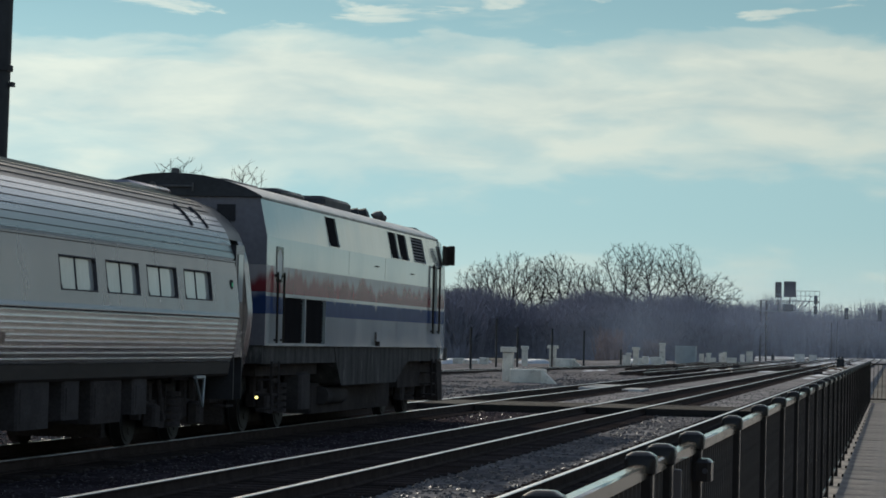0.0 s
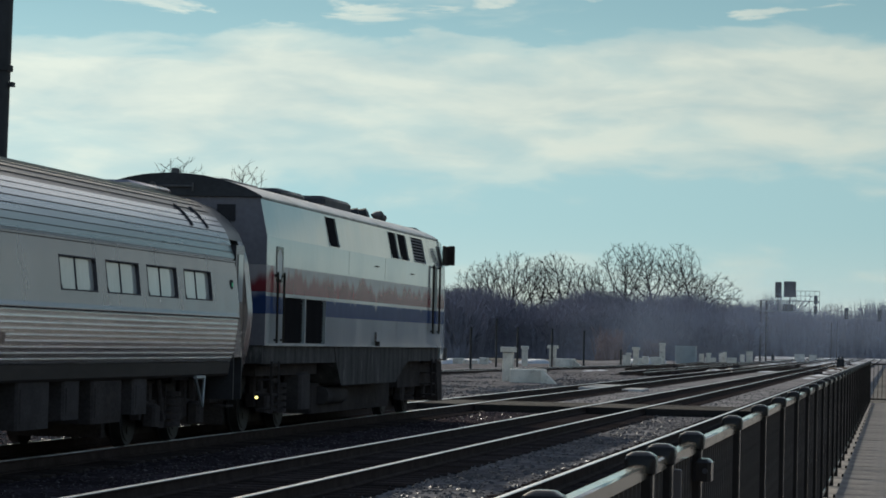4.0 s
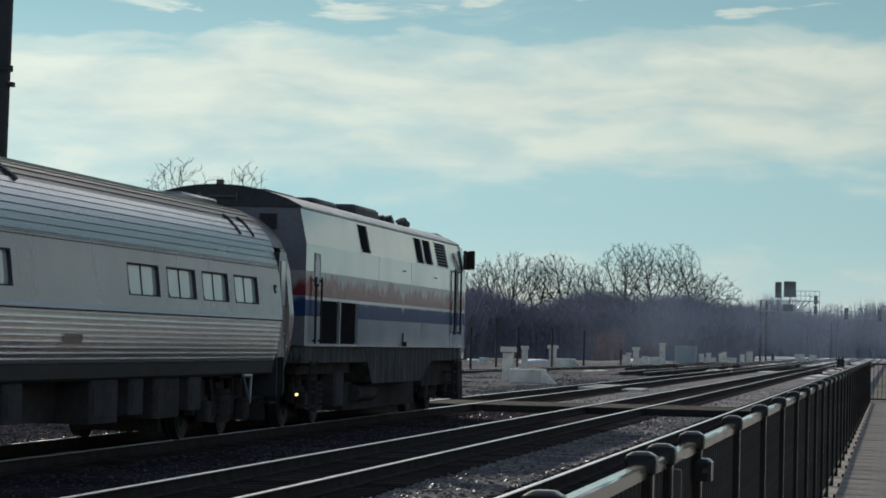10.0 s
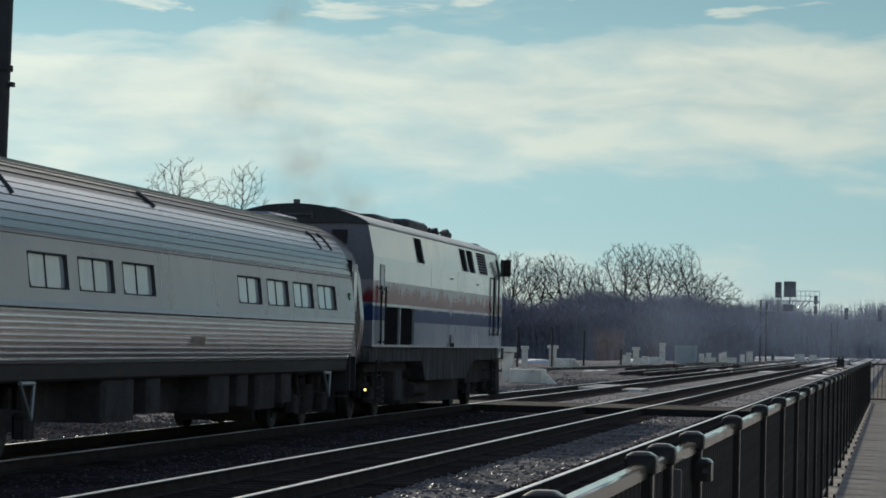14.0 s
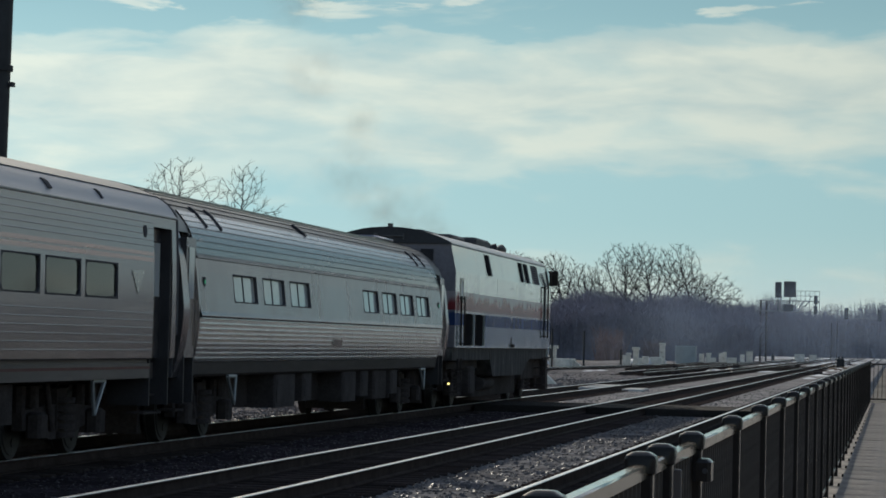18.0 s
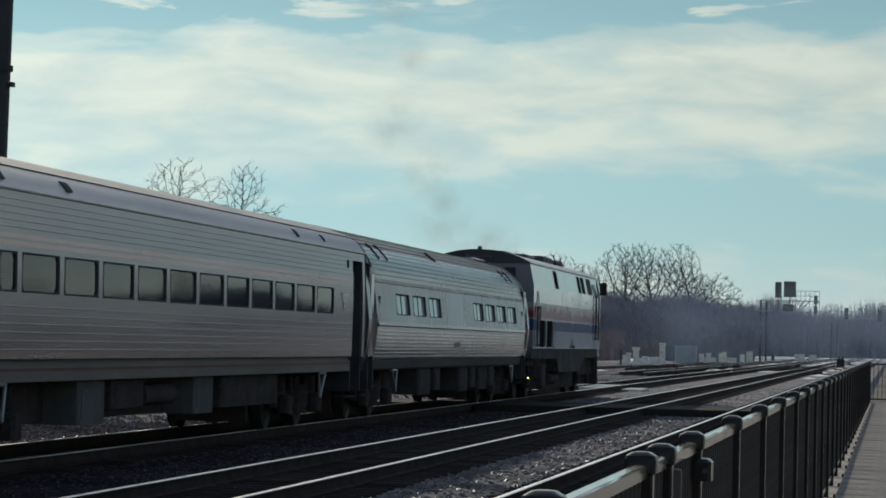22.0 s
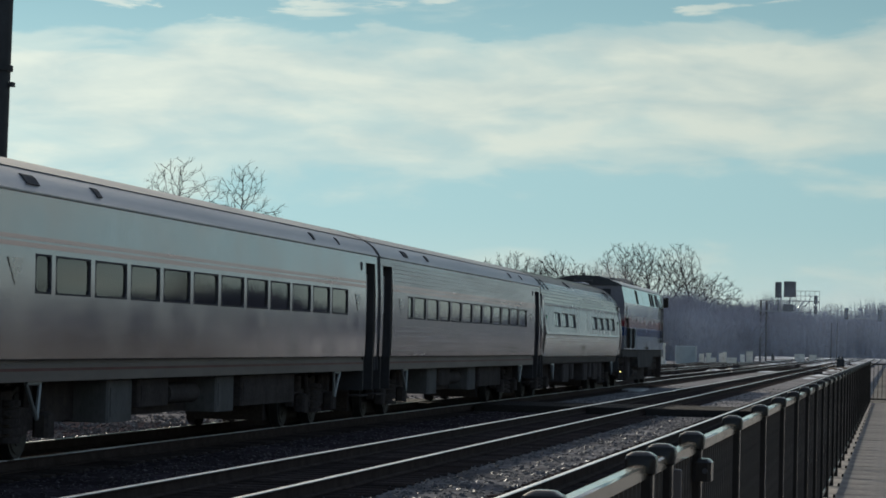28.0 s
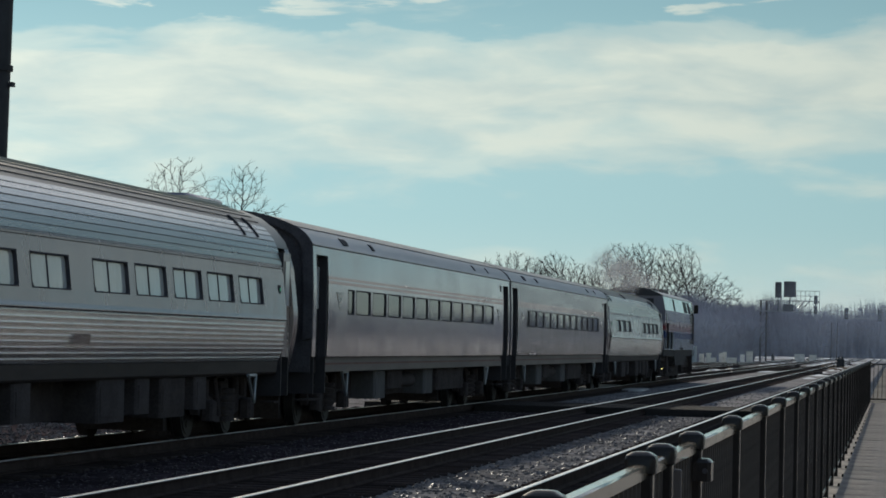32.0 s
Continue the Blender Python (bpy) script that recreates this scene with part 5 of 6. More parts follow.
def brush(name, spans, count, seed, label, thick=0.05, material=None):
    """A bank of thin upright stems with a lumpy crest."""
    rg = np.random.default_rng(seed)
    pts, faces = [], []
    for _ in range(count):
        x0, x1, y0, y1, h = spans[rg.integers(len(spans))]
        t = rg.random()
        x, y = x0 + (x1 - x0) * t, y0 + (y1 - y0) * rg.random()
        hh = h * (0.86 + 0.3 * noise.noise(Vector((x * 0.11, y * 0.02, seed)))) * rg.uniform(0.55, 1.15)
        hh = max(hh, 0.8)
        lean = rg.normal(0, 0.16 * hh, 2)
        w = thick * rg.uniform(0.6, 1.8)
        k = len(pts)
        pts += [(x - w, y, -0.5), (x + w, y, -0.5), (x + lean[0], y + lean[1], hh)]
        faces.append((k, k + 1, k + 2))
        for _ in range(3):
            f = rg.uniform(0.3, 0.9)
            b = np.array([x + lean[0] * f, y + lean[1] * f, -0.5 + (hh + 0.5) * f])
            e = b + np.array([rg.normal(0, 0.8), rg.normal(0, 0.8), rg.uniform(0.2, 1.3)])
            k = len(pts)
            pts += [tuple(b), tuple(b + (w * 0.8, 0, 0)), tuple(e)]
            faces.append((k, k + 1, k + 2))
    me = bpy.data.meshes.new(name)
    me.from_pydata(pts, [], faces)
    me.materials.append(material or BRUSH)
    return tagged(new(name, me), label, "brush", kind="stuff")


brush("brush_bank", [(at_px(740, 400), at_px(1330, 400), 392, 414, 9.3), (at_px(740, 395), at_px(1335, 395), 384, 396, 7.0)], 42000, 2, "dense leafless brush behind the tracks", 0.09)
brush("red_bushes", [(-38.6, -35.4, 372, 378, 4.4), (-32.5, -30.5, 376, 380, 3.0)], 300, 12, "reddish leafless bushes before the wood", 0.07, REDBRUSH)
# The second span lies out of view, added for the train's reflections.
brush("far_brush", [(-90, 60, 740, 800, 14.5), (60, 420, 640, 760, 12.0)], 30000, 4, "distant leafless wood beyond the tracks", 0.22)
# Out-of-view wood, placed to shape what the train's sides reflect.
brush("right_woods", [(45, 66, 300, 340, 9.0), (70, 330, 300, 380, 2.6)], 12000, 9, "unseen leafless wood on the platform side, added for train reflections", 0.16)
# Unseen trees added as silhouettes in the same reflections.
for x, y, sc in ((62, 330, 0.9), (84, 335, 0.8), (110, 340, 1.0), (140, 330, 0.9)):
    plant(rng.randrange(4), x, y, sc, rng.uniform(0, 360))
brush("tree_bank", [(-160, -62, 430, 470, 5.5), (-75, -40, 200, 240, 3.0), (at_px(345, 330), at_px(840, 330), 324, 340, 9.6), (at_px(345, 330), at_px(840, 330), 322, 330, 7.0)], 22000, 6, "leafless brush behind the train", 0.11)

# concrete piers and cabinets beside the line
def pier(x, y, w, h, capw):
    t = thing("concrete_pier", "pale concrete pier with a wider cap beside the line", "pier", "concrete piers")
    part("pier_shaft", made(chamfered, x - w / 2, x + w / 2, y - w / 2, y + w / 2, -0.5, h - 0.25, 0.04), CONC, t)
    part("pier_cap", made(chamfered, x - capw / 2, x + capw / 2, y - capw / 2, y + capw / 2, h - 0.25, h, 0.04), CONC, t)
    return t


def block(x0, x1, y0, y1, h, label="low pale concrete block beside the line", m=CONC):
    bm = bmesh.new()
    chamfered(bm, x0, x1, y0, y1, -0.5, h, 0.05)
    return solid("concrete_block", bm, m, label, "concrete block", "concrete blocks")


for x, y, w, h, c in ((-18.0, 134, 0.5, 1.42, 0.7), (-27.5, 232, 0.55, 1.5, 0.85), (-29.3, 228, 0.45, 1.4, 0.6), (-22.9, 257, 0.5, 1.5, 0.7), (-23.4, 255, 0.4, 1.0, 0.5), (-25.3, 396, 0.6, 1.3, 0.8), (-23.6, 410, 0.7, 1.4, 0.9), (-25.0, 313, 0.6, 2.0, 0.7), (-21.0, 330, 0.5, 1.0, 0.6)):
    pier(x, y, w, h, c)
block(-17.4, -15.9, 130, 132, 0.42)
block(-27.0, -25.6, 229, 232, 0.45)
block(-23.75, -21.55, 315, 318, 1.75, "large blue-grey cabinet base beside the line", BLUEGREY)
for px, d, w, h in ((812, 238, 0.9, 0.25), (832, 240, 1.4, 0.1), (858, 236, 0.7, 0.35), (1112, 262, 0.5, 0.75), (1133, 266, 0.8, 0.5), (1147, 270, 0.6, 0.65), (1166, 300, 1.2, 0.5), (1246, 330, 0.5, 0.9), (1262, 335, 1.3, 0.45), (1284, 340, 0.6, 1.0), (1300, 338, 1.1, 0.5)):
    block(at_px(px, d) - w / 2, at_px(px, d) + w / 2, d, d + 0.8, h, "small weathered concrete block among the far tracks")
def wedge(x, y, run, h):
    """A thin sloping slab end beside a block."""
    bm = bmesh.new()
    prism(bm, [(x, -0.45), (x + run, -0.45), (x + run, -0.36), (x + 0.06, h), (x, h)], y, y + 0.5)
    solid("sloping_slab", bm, CONC, "pale sloping concrete slab beside a block", "concrete slab", "sloping slabs")


wedge(-15.86, 129.4, 0.85, 0.36)
wedge(-25.55, 230.0, 0.9, 0.3)
wedge(at_px(1164, 268), 268, 1.0, 0.3)

# thin line-side poles
for px, d, h in ((881, 215, 3.4), (835, 195, 2.6), (919, 217, 2.8), (981, 230, 2.8), (1038, 232, 2.7), (1104, 255, 1.2)):
    bm = bmesh.new()
    x = at_px(px, d)
    tube(bm, (x, d, -0.5), (x, d, h), 0.085, 0.075, 8)
    box(bm, x - 0.09, x + 0.09, d - 0.09, d + 0.09, h, h + 0.06)
    solid("line_pole", bm, SIGBLACK, "thin dark metal pole beside the line", "pole", "thin poles")

# thin leftover snow banks
def snow_bank(x, y, w, d, h, seed):
    rg = random.Random(seed)
    bm = bmesh.new()
    rows = []
    for k, (f, z) in enumerate(((1.0, -0.45), (0.8, h * 0.55 - 0.3), (0.45, h - 0.3))):
        rows.append([bm.verts.new((x + math.cos(a * math.pi / 8) * w * f * rg.uniform(0.8, 1.15), y + math.sin(a * math.pi / 8) * d * f * rg.uniform(0.8, 1.15), z + (rg.uniform(-0.08, 0.1) * h if k else 0))) for a in range(16)])
    for a, b in zip(rows, rows[1:]):
        for i in range(16):
            bm.faces.new((a[i], a[(i + 1) % 16], b[(i + 1) % 16], b[i]))
    bm.faces.new(rows[-1])
    solid("snow_bank", bm, SNOW, "low bank of old grey-white snow beside the line", "snow bank", "leftover snow banks", sharp=60)


for k, (px, d, w, dd, h) in enumerate(((815, 250, 3.2, 2.0, 0.7), (850, 262, 2.2, 2.0, 0.6), (952, 262, 2.6, 2.0, 0.75), (1135, 300, 2.4, 2.5, 0.9), (1158, 330, 2.8, 2.5, 0.9), (1265, 400, 3.4, 3.0, 1.0), (1300, 430, 3.2, 3.0, 1.0))):
    snow_bank(at_px(px, d), d, w * 0.7, dd, h * 0.6, k)

# tall dark mast behind the train
bm = bmesh.new()
tube(bm, (-19.68, 60, -0.5), (-19.42, 60, 14), 0.36, 0.30, 20)
mast = thing("mast", "tall thick dark steel mast behind the train", "mast")
part("shaft", bm, SIGBLACK, mast)
part("bracket", made(box, -19.20, -19.12, 59.9, 60.1, 6.95, 7.05), SIGBLACK, mast)
part("collar", made(tube, (-19.53, 60, 7.3), (-19.528, 60, 7.42), 0.37, 0.37, 20), SIGBLACK, mast)


def gantry(x0, x1, y, z, label, heads, stand_x):
    t = thing("signal_gantry", label, "signal gantry")
    bm = bmesh.new()
    for yy in (y - 0.45, y + 0.45):
        for zz in (z, z + 1.5):
            tube(bm, (x0, yy, zz), (x1, yy, zz), 0.07, n=6)
        k = 6
        for i in range(k):
            a, b = x0 + (x1 - x0) * i / k, x0 + (x1 - x0) * (i + 1) / k
            tube(bm, (a, yy, z), (b, yy, z + 1.5), 0.045, n=6)
            tube(bm, (b, yy, z + 1.5), (b, yy, z), 0.045, n=6)
    part("truss", bm, GALV, t, "grey lattice truss")
    bm = bmesh.new()
    for dx in (-0.4, 0.4):
        tube(bm, (stand_x + dx, y, -0.5), (stand_x + dx, y, z + 1.5), 0.14, n=8)
    for i in range(8):
        tube(bm, (stand_x - 0.4, y, i * z / 8), (stand_x + 0.4, y, (i + 1) * z / 8), 0.04, n=6)
    part("mast", bm, FRAME, t, "dark steel lattice mast")
    bm = bmesh.new()
    for zz in (z + 2.2, z + 2.9):
        tube(bm, (x0 + 4.5, y - 0.4, zz), (x1, y - 0.4, zz), 0.035, n=6)
    for i in range(7):
        xx = x0 + 4.5 + (x1 - x0 - 4.5) * i / 6
        tube(bm, (xx, y - 0.4, z + 1.5), (xx, y - 0.4, z + 2.9), 0.035, n=6)
    part("handrail", bm, GALV, t)
    for hx, hz, w, h in heads:
        bm = bmesh.new()
        chamfered(bm, hx - w / 2, hx + w / 2, y - 0.8, y - 0.55, hz, hz + h, 0.12)
        box(bm, hx - 0.06, hx + 0.06, y - 0.6, y - 0.5, z, hz + 0.1)
        hd = part("signal_head", bm, SIGBLACK, t, "black signal head")
        bm = bmesh.new()
        for k in range(3):
            zz = hz + h * (0.22 + 0.28 * k)
            tube(bm, (hx, y - 1.1, zz), (hx, y - 0.8, zz), 0.17, 0.17, 10)
        part("lens_hood", bm, SIGBLACK, hd)
    return t


gantry(-18.6, -10.2, 400, 6.9, "grey lattice signal gantry over the tracks", [(-15.9, 8.8, 0.9, 2.2), (-14.3, 8.9, 1.7, 2.2), (-14.5, 6.9, 1.5, 1.0), (-10.7, 8.0, 0.5, 1.2), (-10.7, 6.6, 0.5, 1.2)], -17.9)
gantry(-13.0, -1.0, 640, 8.9, "distant signal gantry with two heads", [(-10.3, 8.6, 0.9, 2.6), (-3.0, 8.3, 0.9, 2.6)], 0.5)
bar = bmesh.new()
tube(bar, (-13.25, 399.0, 7.2), (-12.3, 399.0, 8.32), 0.13, n=8)
part("diagonal_arm", bar, WHITE, bpy.data.objects["signal_gantry"], "white diagonal arm")
bm = bmesh.new()
for px in (1473, 1483):
    tube(bm, (at_px(px, 520), 520, -0.5), (at_px(px, 520), 520, 6.6), 0.085, n=8)
solid("twin_pole", bm, BARK, "pair of thin grey tall poles beside the far track", "pole")
for px, d in ((1487, 300), (1493, 296), (1372, 420)):
    bm = bmesh.new()
    x = at_px(px, d)
    chamfered(bm, x - 0.22, x + 0.22, d - 0.3, d + 0.3, -0.5, 0.75, 0.05)
    tube(bm, (x, d, 0.7), (x, d, 1.0), 0.08, n=8)
    solid("dwarf_signal", bm, SIGBLACK, "small black dwarf signal beside the track", "dwarf signal", "dwarf signals")
# worn slabs between and beside the rails
for x0, x1, y0, y1, h, m, turn in ((-12.15, -10.98, 111, 113.6, -0.05, PALEROUGH, 0.6), (-12.1, -11.0, 114, 116.8, -0.02, PALEROUGH, -0.8), (-12.15, -11.0, 117.2, 119.5, -0.05, PALEROUGH, 0.3), (-10.6, -9.75, 112, 116.5, -0.12, PALEROUGH, 1.5)):
    bm = bmesh.new()
    chamfered(bm, (x0 - x1) / 2, (x1 - x0) / 2, (y0 - y1) / 2, (y1 - y0) / 2, -0.22, h, 0.05)
    ob = solid("track_panel", bm, m, "worn pale concrete panel beside the rails", "track panel", "crossing panels")
    ob.matrix_basis = pose((x0 + x1) / 2, (y0 + y1) / 2, 0, 0, 0, turn)

# relay cabinets, switch stands and loose gear by the far tracks
for x, y, w, h in ((-17.3, 350, 0.75, 1.25), (-20.9, 360, 0.5, 1.1), (-21.6, 365, 0.6, 0.9), (-19.3, 372, 0.55, 0.8), (-14.6, 455, 1.6, 0.9), (-12.9, 470, 1.2, 0.8)):
    t = thing("relay_cabinet", "small weathered grey relay cabinet beside the far tracks", "cabinet", "relay cabinets")
    part("cabinet_body", made(chamfered, x - w / 2, x + w / 2, y - 0.4, y + 0.4, -0.5, h, 0.04), CONC, t)
    part("cabinet_lid", made(chamfered, x - w / 2 - 0.05, x + w / 2 + 0.05, y - 0.46, y + 0.46, h, h + 0.08, 0.02), GALV, t)
    part("cabinet_door", made(box, x - w * 0.36, x + w * 0.36, y - 0.425, y - 0.402, 0.1, h - 0.15), CONC, t)
for x, y in ((-13.9, 186), (-5.2, 205), (-14.1, 262), (-9.4, 288), (-5.1, 345), (-18.2, 240)):
    t = thing("switch_stand", "low dark switch machine beside the rails", "switch stand", "switch stands")
    part("machine_case", made(chamfered, x - 0.28, x + 0.28, y - 0.7, y + 0.7, -0.28, 0.08, 0.05), FRAME, t)
    part("throw_rod", made(tube, (x - 1.6, y, -0.13), (x + 1.6, y, -0.13), 0.035, 0.035, 6), RAIL, t, "rusty throw rod")
    part("target_post", made(tube, (x, y + 0.2, 0.05), (x, y + 0.2, 0.42), 0.03, 0.03, 6), SIGBLACK, t)
for x, y0, y1, turn in ((-13.4, 190, 262, 3.4), (-9.3, 215, 290, -3.1), (-5.15, 240, 318, 2.9), (-19.6, 205, 330, 1.2)):
    t = thing("switch_track", "pair of rusty turnout rails crossing between tracks", "railway track", "turnout rails", "structure", pose(x, (y0 + y1) / 2, -0.015, 0, 0, turn))
    for s in (-0.7525, 0.7525):
        rail = part("rail", made(prism, RAIL_LOOP, (y0 - y1) / 2, (y1 - y0) / 2), RAIL, t, at=pose(s, 0, 0))
        part("rail_head", made(prism, HEAD_LOOP, (y0 - y1) / 2, (y1 - y0) / 2), RAIL, rail, "dull rail head")
def thin_snow(name, patches, seed):
    rg = np.random.default_rng(seed)
    pts, faces = [], []
    for x, y, w, l in patches:
        k = len(pts)
        n = 22
        for i in range(n):
            t = 2 * math.pi * i / n
            f = rg.uniform(0.55, 1.15)
            pts.append((x + math.cos(t) * w * f, y + math.sin(t) * l * f, -0.185))
        pts.append((x, y, -0.10))
        faces += [(k + i, k + (i + 1) % n, k + n) for i in range(n)]
    me = bpy.data.meshes.new(name)
    me.from_pydata(pts, [], faces)
    me.materials.append(SNOW)
    return tagged(new(name, me), "thin ragged patches of old snow between the tracks", "snow", kind="stuff")
rs = random.Random(31)
thin_snow("snow_patches", [(rs.choice((-20.5, -18.3, -14.2, -13.8, -9.35, -9.3, -5.2, -5.1)) + rs.uniform(-0.5, 0.5), rs.uniform(150, 520), rs.uniform(0.2, 0.7), rs.uniform(1.0, 5.0)) for _ in range(70)] + [(rs.uniform(-30, 8), rs.uniform(560, 690), rs.uniform(2, 5), rs.uniform(3, 8)) for _ in range(26)], 3)

# ---- smoke ----
def soft_material(name, color, alpha, through_light=0.5, grain=1.3):
    """Thin smoke that fades towards the rim of each soft piece."""
    m = bpy.data.materials.new(name)
    m.use_nodes = True
    nt = m.node_tree
    n, lk = nt.nodes, nt.links.new
    n.remove(n["Principled BSDF"])
    d, t, c = (n.new("ShaderNodeBsdf" + k) for k in ("Diffuse", "Translucent", "Transparent"))
    d.inputs[0].default_value = t.inputs[0].default_value = rgb(color)
    m1, m2 = n.new("ShaderNodeMixShader"), n.new("ShaderNodeMixShader")
    m1.inputs[0].default_value = through_light
    lk(d.outputs[0], m1.inputs[1])
    lk(t.outputs[0], m1.inputs[2])
    uv = n.new("ShaderNodeUVMap")
    ln = n.new("ShaderNodeVectorMath")
    ln.operation = "LENGTH"
    lk(uv.outputs[0], ln.inputs[0])
    mr = n.new("ShaderNodeMapRange")
    mr.interpolation_type = "SMOOTHSTEP"
    for i, v in ((1, 0.05), (2, 0.95), (3, alpha), (4, 0.0)):
        mr.inputs[i].default_value = v
    lk(ln.outputs["Value"], mr.inputs[0])
    tc = n.new("ShaderNodeTexCoord")
    ns = n.new("ShaderNodeTexNoise")
    ns.inputs["Scale"].default_value, ns.inputs["Detail"].default_value = grain, 5
    lk(tc.outputs["Object"], ns.inputs[0])
    nr = n.new("ShaderNodeMapRange")
    for i, v in ((1, 0.35), (2, 0.65), (3, 0.1), (4, 1.6)):
        nr.inputs[i].default_value = v
    lk(ns.outputs["Fac"], nr.inputs[0])
    mu = n.new("ShaderNodeMath")
    mu.operation = "MULTIPLY"
    lk(mr.outputs[0], mu.inputs[0])
    lk(nr.outputs[0], mu.inputs[1])
    lk(mu.outputs[0], m2.inputs[0])
    lk(c.outputs[0], m2.inputs[1])
    lk(m1.outputs[0], m2.inputs[2])
    lk(m2.outputs[0], n["Material Output"].inputs[0])
    return m


SMOKE = soft_material("diesel_smoke", (0.21, 0.218, 0.24), 0.60, 0.5, 1.6)
THIN = soft_material("thin_diesel_smoke", (0.27, 0.245, 0.215), 0.15, 0.5, 1.1)
# The blue tint paints hazy air as well as drifting smoke.
HAZE = soft_material("smoke_and_air_haze", (0.44, 0.55, 0.76), 0.06, 0.5, 0.06)


def soft_pieces(name, count, spread, size, material, seed, flat=1.0, upright=False):
    """Smoke as a few soft-rimmed thin pieces."""
    rg = np.random.default_rng(seed)
    bm = bmesh.new()
    uvl = bm.loops.layers.uv.new("UVMap")
    for _ in range(count):
        c = Vector(rg.uniform(-1, 1, 3) * spread)
        q = Euler((math.pi / 2 + rg.uniform(-0.2, 0.2), 0, rg.uniform(-0.1, 0.1))).to_matrix()
        r = size * rg.uniform(0.75, 1.25)
        ring = [(math.cos(a * math.pi / 10), math.sin(a * math.pi / 10)) for a in range(20)]
        f = bm.faces.new([bm.verts.new(c + q @ Vector((x * r, y * r * flat, 0))) for x, y in ring])
        for l, p in zip(f.loops, ring):
            l[uvl].uv = p
    me = bpy.data.meshes.new(name)
    bm.to_mesh(me)
    bm.free()
    me.materials.append(material)
    return me


PUFF = [soft_pieces("smoke_puff", 1, (0.7, 0.5, 0.4), 1.25, SMOKE, k) for k in range(3)]
WISP = [soft_pieces("smoke_wisp", 1, (0.15, 0.4, 0.1), 0.85 + 0.2 * k, THIN, 10 + k) for k in range(3)]
PUFFS = []
for i in range(37):
    PUFFS.append((tagged(new("smoke_wisp", WISP[i % 3]), "thin brown exhaust smoke over the locomotive", "smoke", "exhaust smoke", "stuff"), 11.4 + i * 0.29, 0.5))
for i in range(5):
    PUFFS.append((tagged(new("smoke_puff", PUFF[i % 3]), "grey diesel exhaust puff over the locomotive", "smoke", "exhaust smoke", "stuff"), 27.0 + i * 1.0, 0.22))
# Soft sheets added to imitate low smoke and the haze of distant air.
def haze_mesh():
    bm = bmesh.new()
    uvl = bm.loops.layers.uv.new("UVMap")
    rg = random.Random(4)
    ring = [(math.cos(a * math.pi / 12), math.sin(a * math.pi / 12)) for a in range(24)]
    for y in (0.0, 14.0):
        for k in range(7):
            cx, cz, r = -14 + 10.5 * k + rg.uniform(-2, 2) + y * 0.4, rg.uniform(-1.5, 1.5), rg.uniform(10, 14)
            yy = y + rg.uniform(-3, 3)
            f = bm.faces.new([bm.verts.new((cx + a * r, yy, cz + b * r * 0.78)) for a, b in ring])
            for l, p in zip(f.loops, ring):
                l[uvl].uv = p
    me = bpy.data.meshes.new("far_haze_sheets")
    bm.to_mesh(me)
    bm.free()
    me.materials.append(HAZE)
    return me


haze = tagged(new("far_haze_sheets", haze_mesh()), "thin bluish sheets for smoke and hazy air over the far tracks", "haze", kind="stuff")

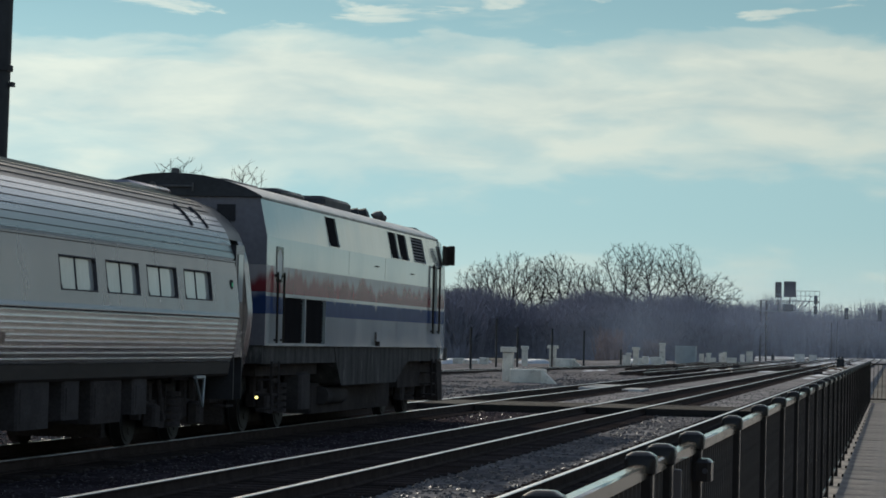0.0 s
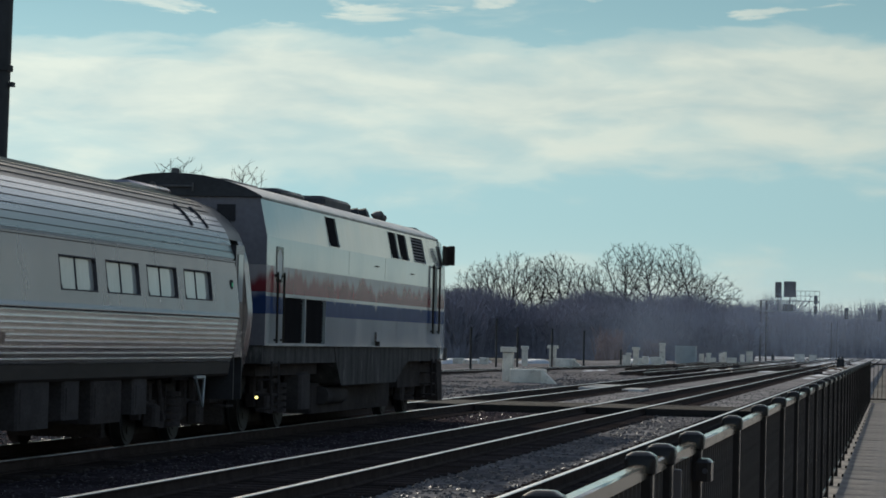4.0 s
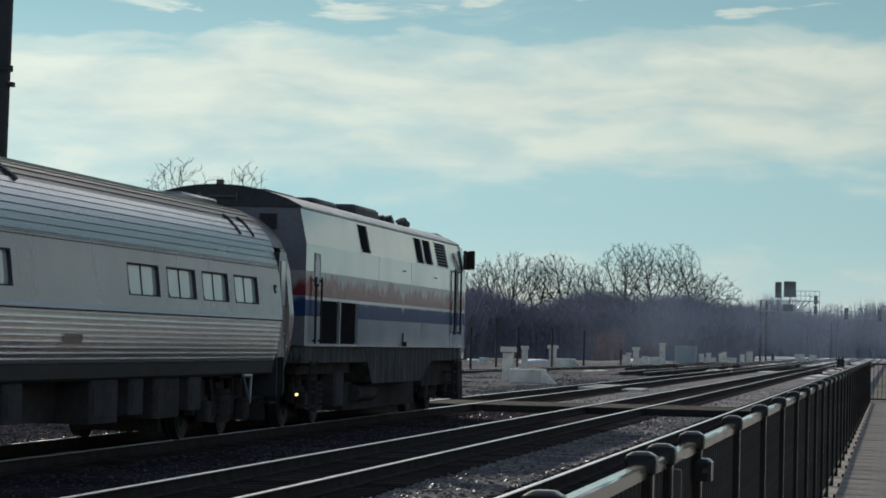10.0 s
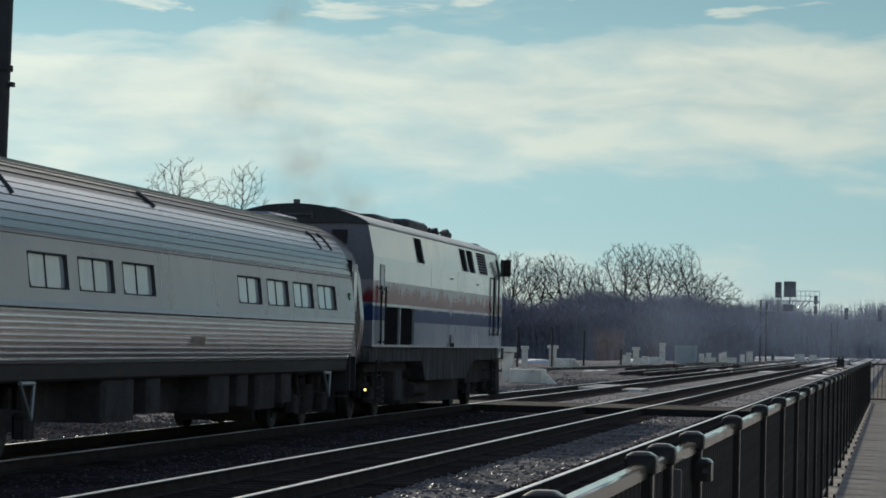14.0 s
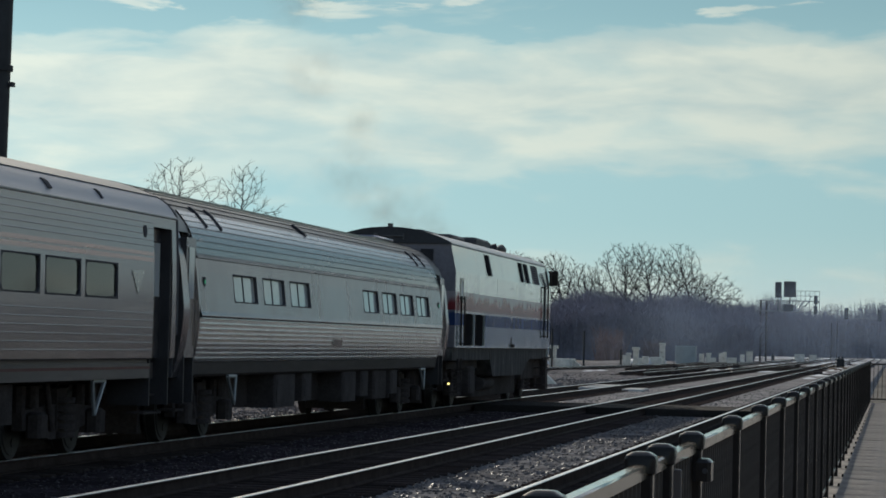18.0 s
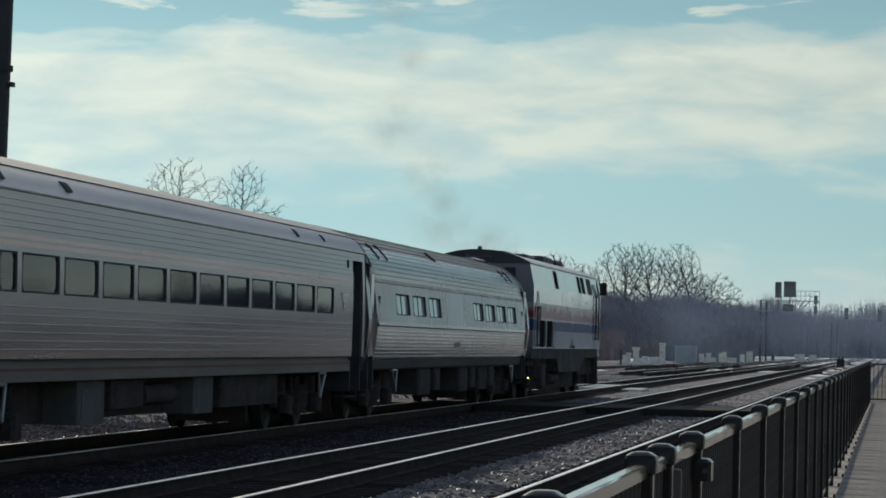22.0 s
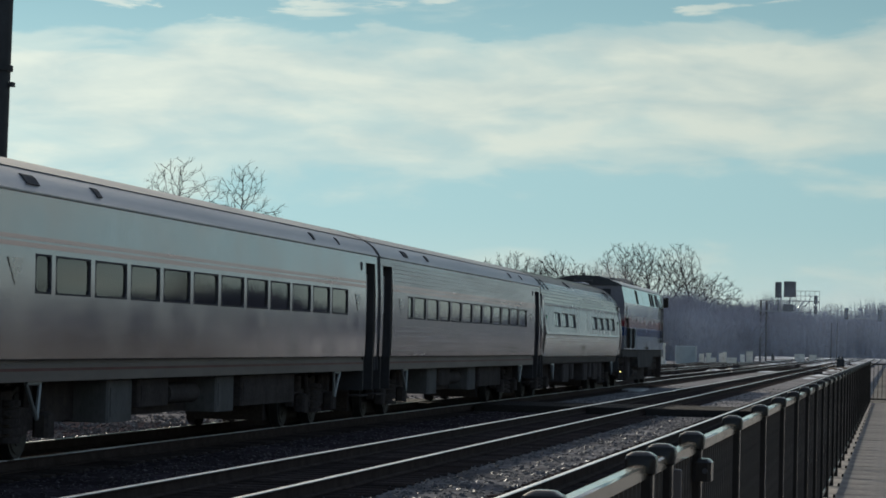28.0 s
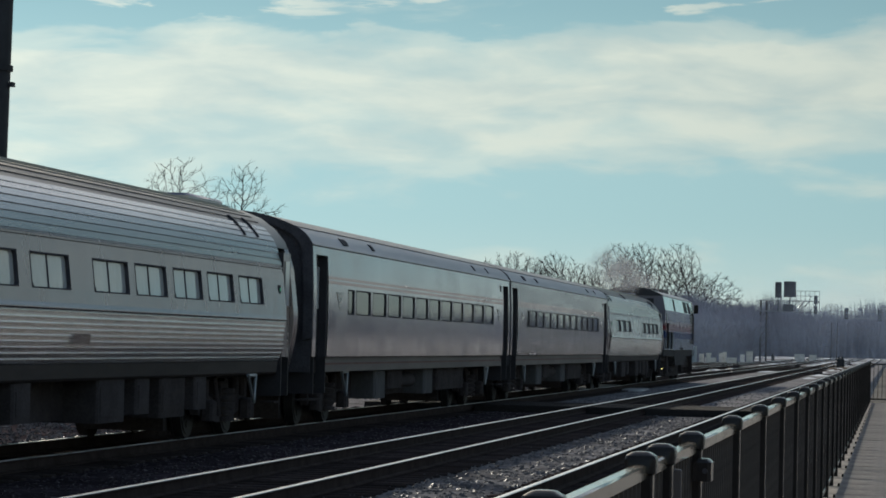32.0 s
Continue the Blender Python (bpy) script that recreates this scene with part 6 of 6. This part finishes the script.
# ---- sky ----
def sky_sheet():
    bm = bmesh.new()
    uvl = bm.loops.layers.uv.new("UVMap")
    NA, NE, RAD = 48, 14, 3900.0
    def vert(az, el):
        return bm.verts.new((-math.sin(radians(az)) * RAD, math.cos(radians(az)) * RAD, math.tan(radians(el)) * RAD))
    azs = [-26 + 80 * i / NA for i in range(NA + 1)]
    els = [-0.2 + 13.2 * j / NE for j in range(NE + 1)]
    vs = [[vert(a, e) for a in azs] for e in els]
    for j in range(NE):
        for i in range(NA):
            f = bm.faces.new((vs[j][i], vs[j][i + 1], vs[j + 1][i + 1], vs[j + 1][i]))
            for l, (a, e) in zip(f.loops, ((azs[i], els[j]), (azs[i + 1], els[j]), (azs[i + 1], els[j + 1]), (azs[i], els[j + 1]))):
                l[uvl].uv = (a, e)
    me = bpy.data.meshes.new("sky_backdrop")
    bm.to_mesh(me)
    bm.free()
    m = bpy.data.materials.new("sky_and_cloud")
    m.use_nodes = True
    nt = m.node_tree
    n, lk = nt.nodes, nt.links.new
    n.remove(n["Principled BSDF"])
    uv = n.new("ShaderNodeUVMap")
    sep = n.new("ShaderNodeSeparateXYZ")
    lk(uv.outputs[0], sep.inputs[0])

    def math_(op, a, b):
        q = n.new("ShaderNodeMath")
        q.operation = op
        for i, v in enumerate((a, b)):
            if isinstance(v, (int, float)):
                q.inputs[i].default_value = v
            else:
                lk(v, q.inputs[i])
        return q.outputs[0]

    def ramp(v, stops, interp="B_SPLINE"):
        r = n.new("ShaderNodeValToRGB")
        r.color_ramp.interpolation = interp
        el = r.color_ramp.elements
        while len(el) < len(stops):
            el.new(0.5)
        for e, (p, c) in zip(el, stops):
            e.position, e.color = p, (c, c, c, 1) if isinstance(c, (int, float)) else (*c, 1)
        lk(v, r.inputs[0])
        return r.outputs[0]

    def cloud(sx, sy, off, scale, detail, rough):
        mp = n.new("ShaderNodeMapping")
        mp.inputs["Scale"].default_value = (sx, sy, 1)
        mp.inputs["Location"].default_value = (off, off * 0.37, 0)
        lk(uv.outputs[0], mp.inputs[0])
        t = n.new("ShaderNodeTexNoise")
        t.inputs["Scale"].default_value, t.inputs["Detail"].default_value, t.inputs["Roughness"].default_value = scale, detail, rough
        t.inputs["Distortion"].default_value = 0.35
        lk(mp.outputs[0], t.inputs[0])
        return t.outputs["Fac"]

    big = cloud(0.13, 0.42, 3.3, 1.6, 6, 0.55)
    fine = cloud(0.36, 1.25, 7.1, 1.0, 6, 0.5)
    lump = cloud(0.5, 1.7, 12.4, 0.9, 5, 0.5)
    tilt = math_("MULTIPLY", math_("SUBTRACT", sep.outputs[0], 9.0), 0.035)
    wav = math_("MULTIPLY", math_("SUBTRACT", lump, 0.5), 1.1)
    e01 = math_("DIVIDE", sep.outputs[1], 10.0)
    eb = math_("DIVIDE", math_("ADD", math_("ADD", sep.outputs[1], tilt), wav), 10.0)
    clear = ramp(e01, [(0.0, (0.66, 0.73, 0.68)), (0.10, (0.56, 0.71, 0.70)), (0.24, (0.40, 0.63, 0.68)), (0.45, (0.43, 0.64, 0.68)), (0.66, (0.33, 0.54, 0.60)), (1.0, (0.17, 0.33, 0.44))])
    bias = ramp(eb, [(0.0, 0.52), (0.10, 0.38), (0.20, 0.20), (0.30, 0.30), (0.41, 0.58), (0.50, 0.72), (0.57, 0.70), (0.60, 0.44), (0.64, 0.16), (1.0, 0.2)], "EASE")
    mix = math_("ADD", math_("MULTIPLY", big, 0.62), math_("MULTIPLY", fine, 0.38))
    dens = math_("ADD", mix, math_("MULTIPLY", math_("SUBTRACT", bias, 0.5), 0.75))
    fac = ramp(dens, [(0.30, 0.0), (0.46, 0.55), (0.68, 1.0)], "EASE")
    small = ramp(cloud(0.55, 2.6, 21.7, 0.75, 6, 0.55), [(0.545, 0.0), (0.64, 0.9)], "EASE")
    high = ramp(e01, [(0.60, 0.0), (0.65, 1.0)], "LINEAR")
    fac = math_("MAXIMUM", fac, math_("MULTIPLY", small, high))
    mx = n.new("ShaderNodeMix")
    mx.data_type = "RGBA"
    lk(fac, mx.inputs[0])
    lk(clear, mx.inputs[6])
    shade = ramp(math_("ADD", math_("MULTIPLY", fine, 0.6), math_("MULTIPLY", lump, 0.4)), [(0.32, (0.49, 0.62, 0.63)), (0.45, (0.61, 0.70, 0.67)), (0.58, (0.73, 0.79, 0.72))], "LINEAR")
    lk(shade, mx.inputs[7])
    em = n.new("ShaderNodeEmission")
    side = n.new("ShaderNodeMapRange")
    for i, v in ((1, -26.0), (2, 20.0), (3, 0.53), (4, 1.12)):
        side.inputs[i].default_value = v
    lk(sep.outputs[0], side.inputs[0])
    lk(side.outputs[0], em.inputs[1])
    lk(mx.outputs[2], em.inputs[0])
    lk(em.outputs[0], n["Material Output"].inputs[0])
    me.materials.append(m)
    return tagged(new("sky_backdrop", me), "pale blue winter sky with drifting cloud layers", "sky", kind="structure")


sky_obj = sky_sheet()

# ---- movement ----
WAY = [(0, 0), (3, 0), (4.3, 0.0), (5, 0.10), (5.5, 0.30), (6, 0.46), (6.5, 0.67), (7, 0.88), (7.5, 1.13), (8, 1.45), (8.5, 1.78), (9, 2.2), (9.5, 2.62), (10, 3.12), (10.5, 3.73), (11, 4.38), (11.5, 5.1), (12, 5.87), (12.5, 6.70), (13, 7.58), (13.5, 8.53), (14, 9.54), (14.5, 10.62), (15.5, 12.98), (16.5, 15.6), (17, 17.03), (17.5, 18.5), (18, 20.05), (18.5, 21.66), (19, 23.32), (19.5, 25.04), (20, 26.82), (20.5, 28.67), (21, 30.58), (21.5, 32.53), (22, 34.53), (22.5, 36.58), (23, 38.68), (23.5, 40.83), (24, 43.03), (24.5, 45.27), (25, 47.55), (25.5, 49.87), (26.5, 54.62), (27.5, 59.46), (28, 61.88), (29, 66.72), (30, 71.57), (31, 76.42), (32, 81.3)]


def way_at(t):
    for (ta, a), (tb, b) in zip(WAY, WAY[1:]):
        if t <= tb:
            return a + (b - a) * (t - ta) / (tb - ta)
    return WAY[-1][1]


def motions():
    for car, off in TRAIN:
        walk(car, [(t, pose(TX, P0 + d + off, 0)) for t, d in WAY])
    walk(sky_obj, [(0.0, pose(0, 0, 0, 0, 0, 0)), (32.0, pose(0, 0, 0, 0.1, 0, 1.45))])
    for k, (ob, t0, rise) in enumerate(PUFFS):
        rg = random.Random(k)
        sx, sy = rg.uniform(-0.35, 0.1), rg.uniform(-0.2, 0.35) + (1.9 if rise < 0.3 else 0)
        rows = [(t, pose(TX, P0 + d + 10.6, 2.2)) for t, d in WAY if t < t0 - 0.3]
        y0 = P0 + way_at(t0) + 10.6
        rows.append((t0, pose(TX, y0, 3.3, 0, 0, 0)))
        thin = rise > 0.3

        def drift(dt, turn):
            up = 0.85 * dt + 4.5 * max(0, dt - 2.0) if thin else rise * (2.0 * min(dt, 1.5) + 0.5 * dt)
            return pose(TX + (sx - 0.75 * thin) * dt, y0 + sy * dt + 0.4 * min(dt, 1), 3.8 + up, 0, 0, turn)

        for dt in (0.4, 1.0, 1.6, 2.2, 2.8, 3.6, 5.0, 7.0, 12.0, 20.0):
            if t0 + dt < 32.5:
                rows.append((t0 + dt, drift(dt, rg.uniform(-3, 3) * dt)))
        if rows[-1][0] < 32:
            rows.append((32.0, drift(32 - t0, 0)))
        walk(ob, rows)
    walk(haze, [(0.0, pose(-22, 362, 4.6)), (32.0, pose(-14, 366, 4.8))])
    for ob, y, r in WHEELSETS:
        rows, last = [(0.0, pose(0, y, r))], 0.0
        for k in range(1, 32 * 15 + 1):
            t = k / 15
            a = -math.degrees(way_at(t) / r)
            if a - last < -70 or k == 32 * 15:
                rows.append((t, pose(0, y, r, a)))
                last = a
        walk(ob, rows)


motions()
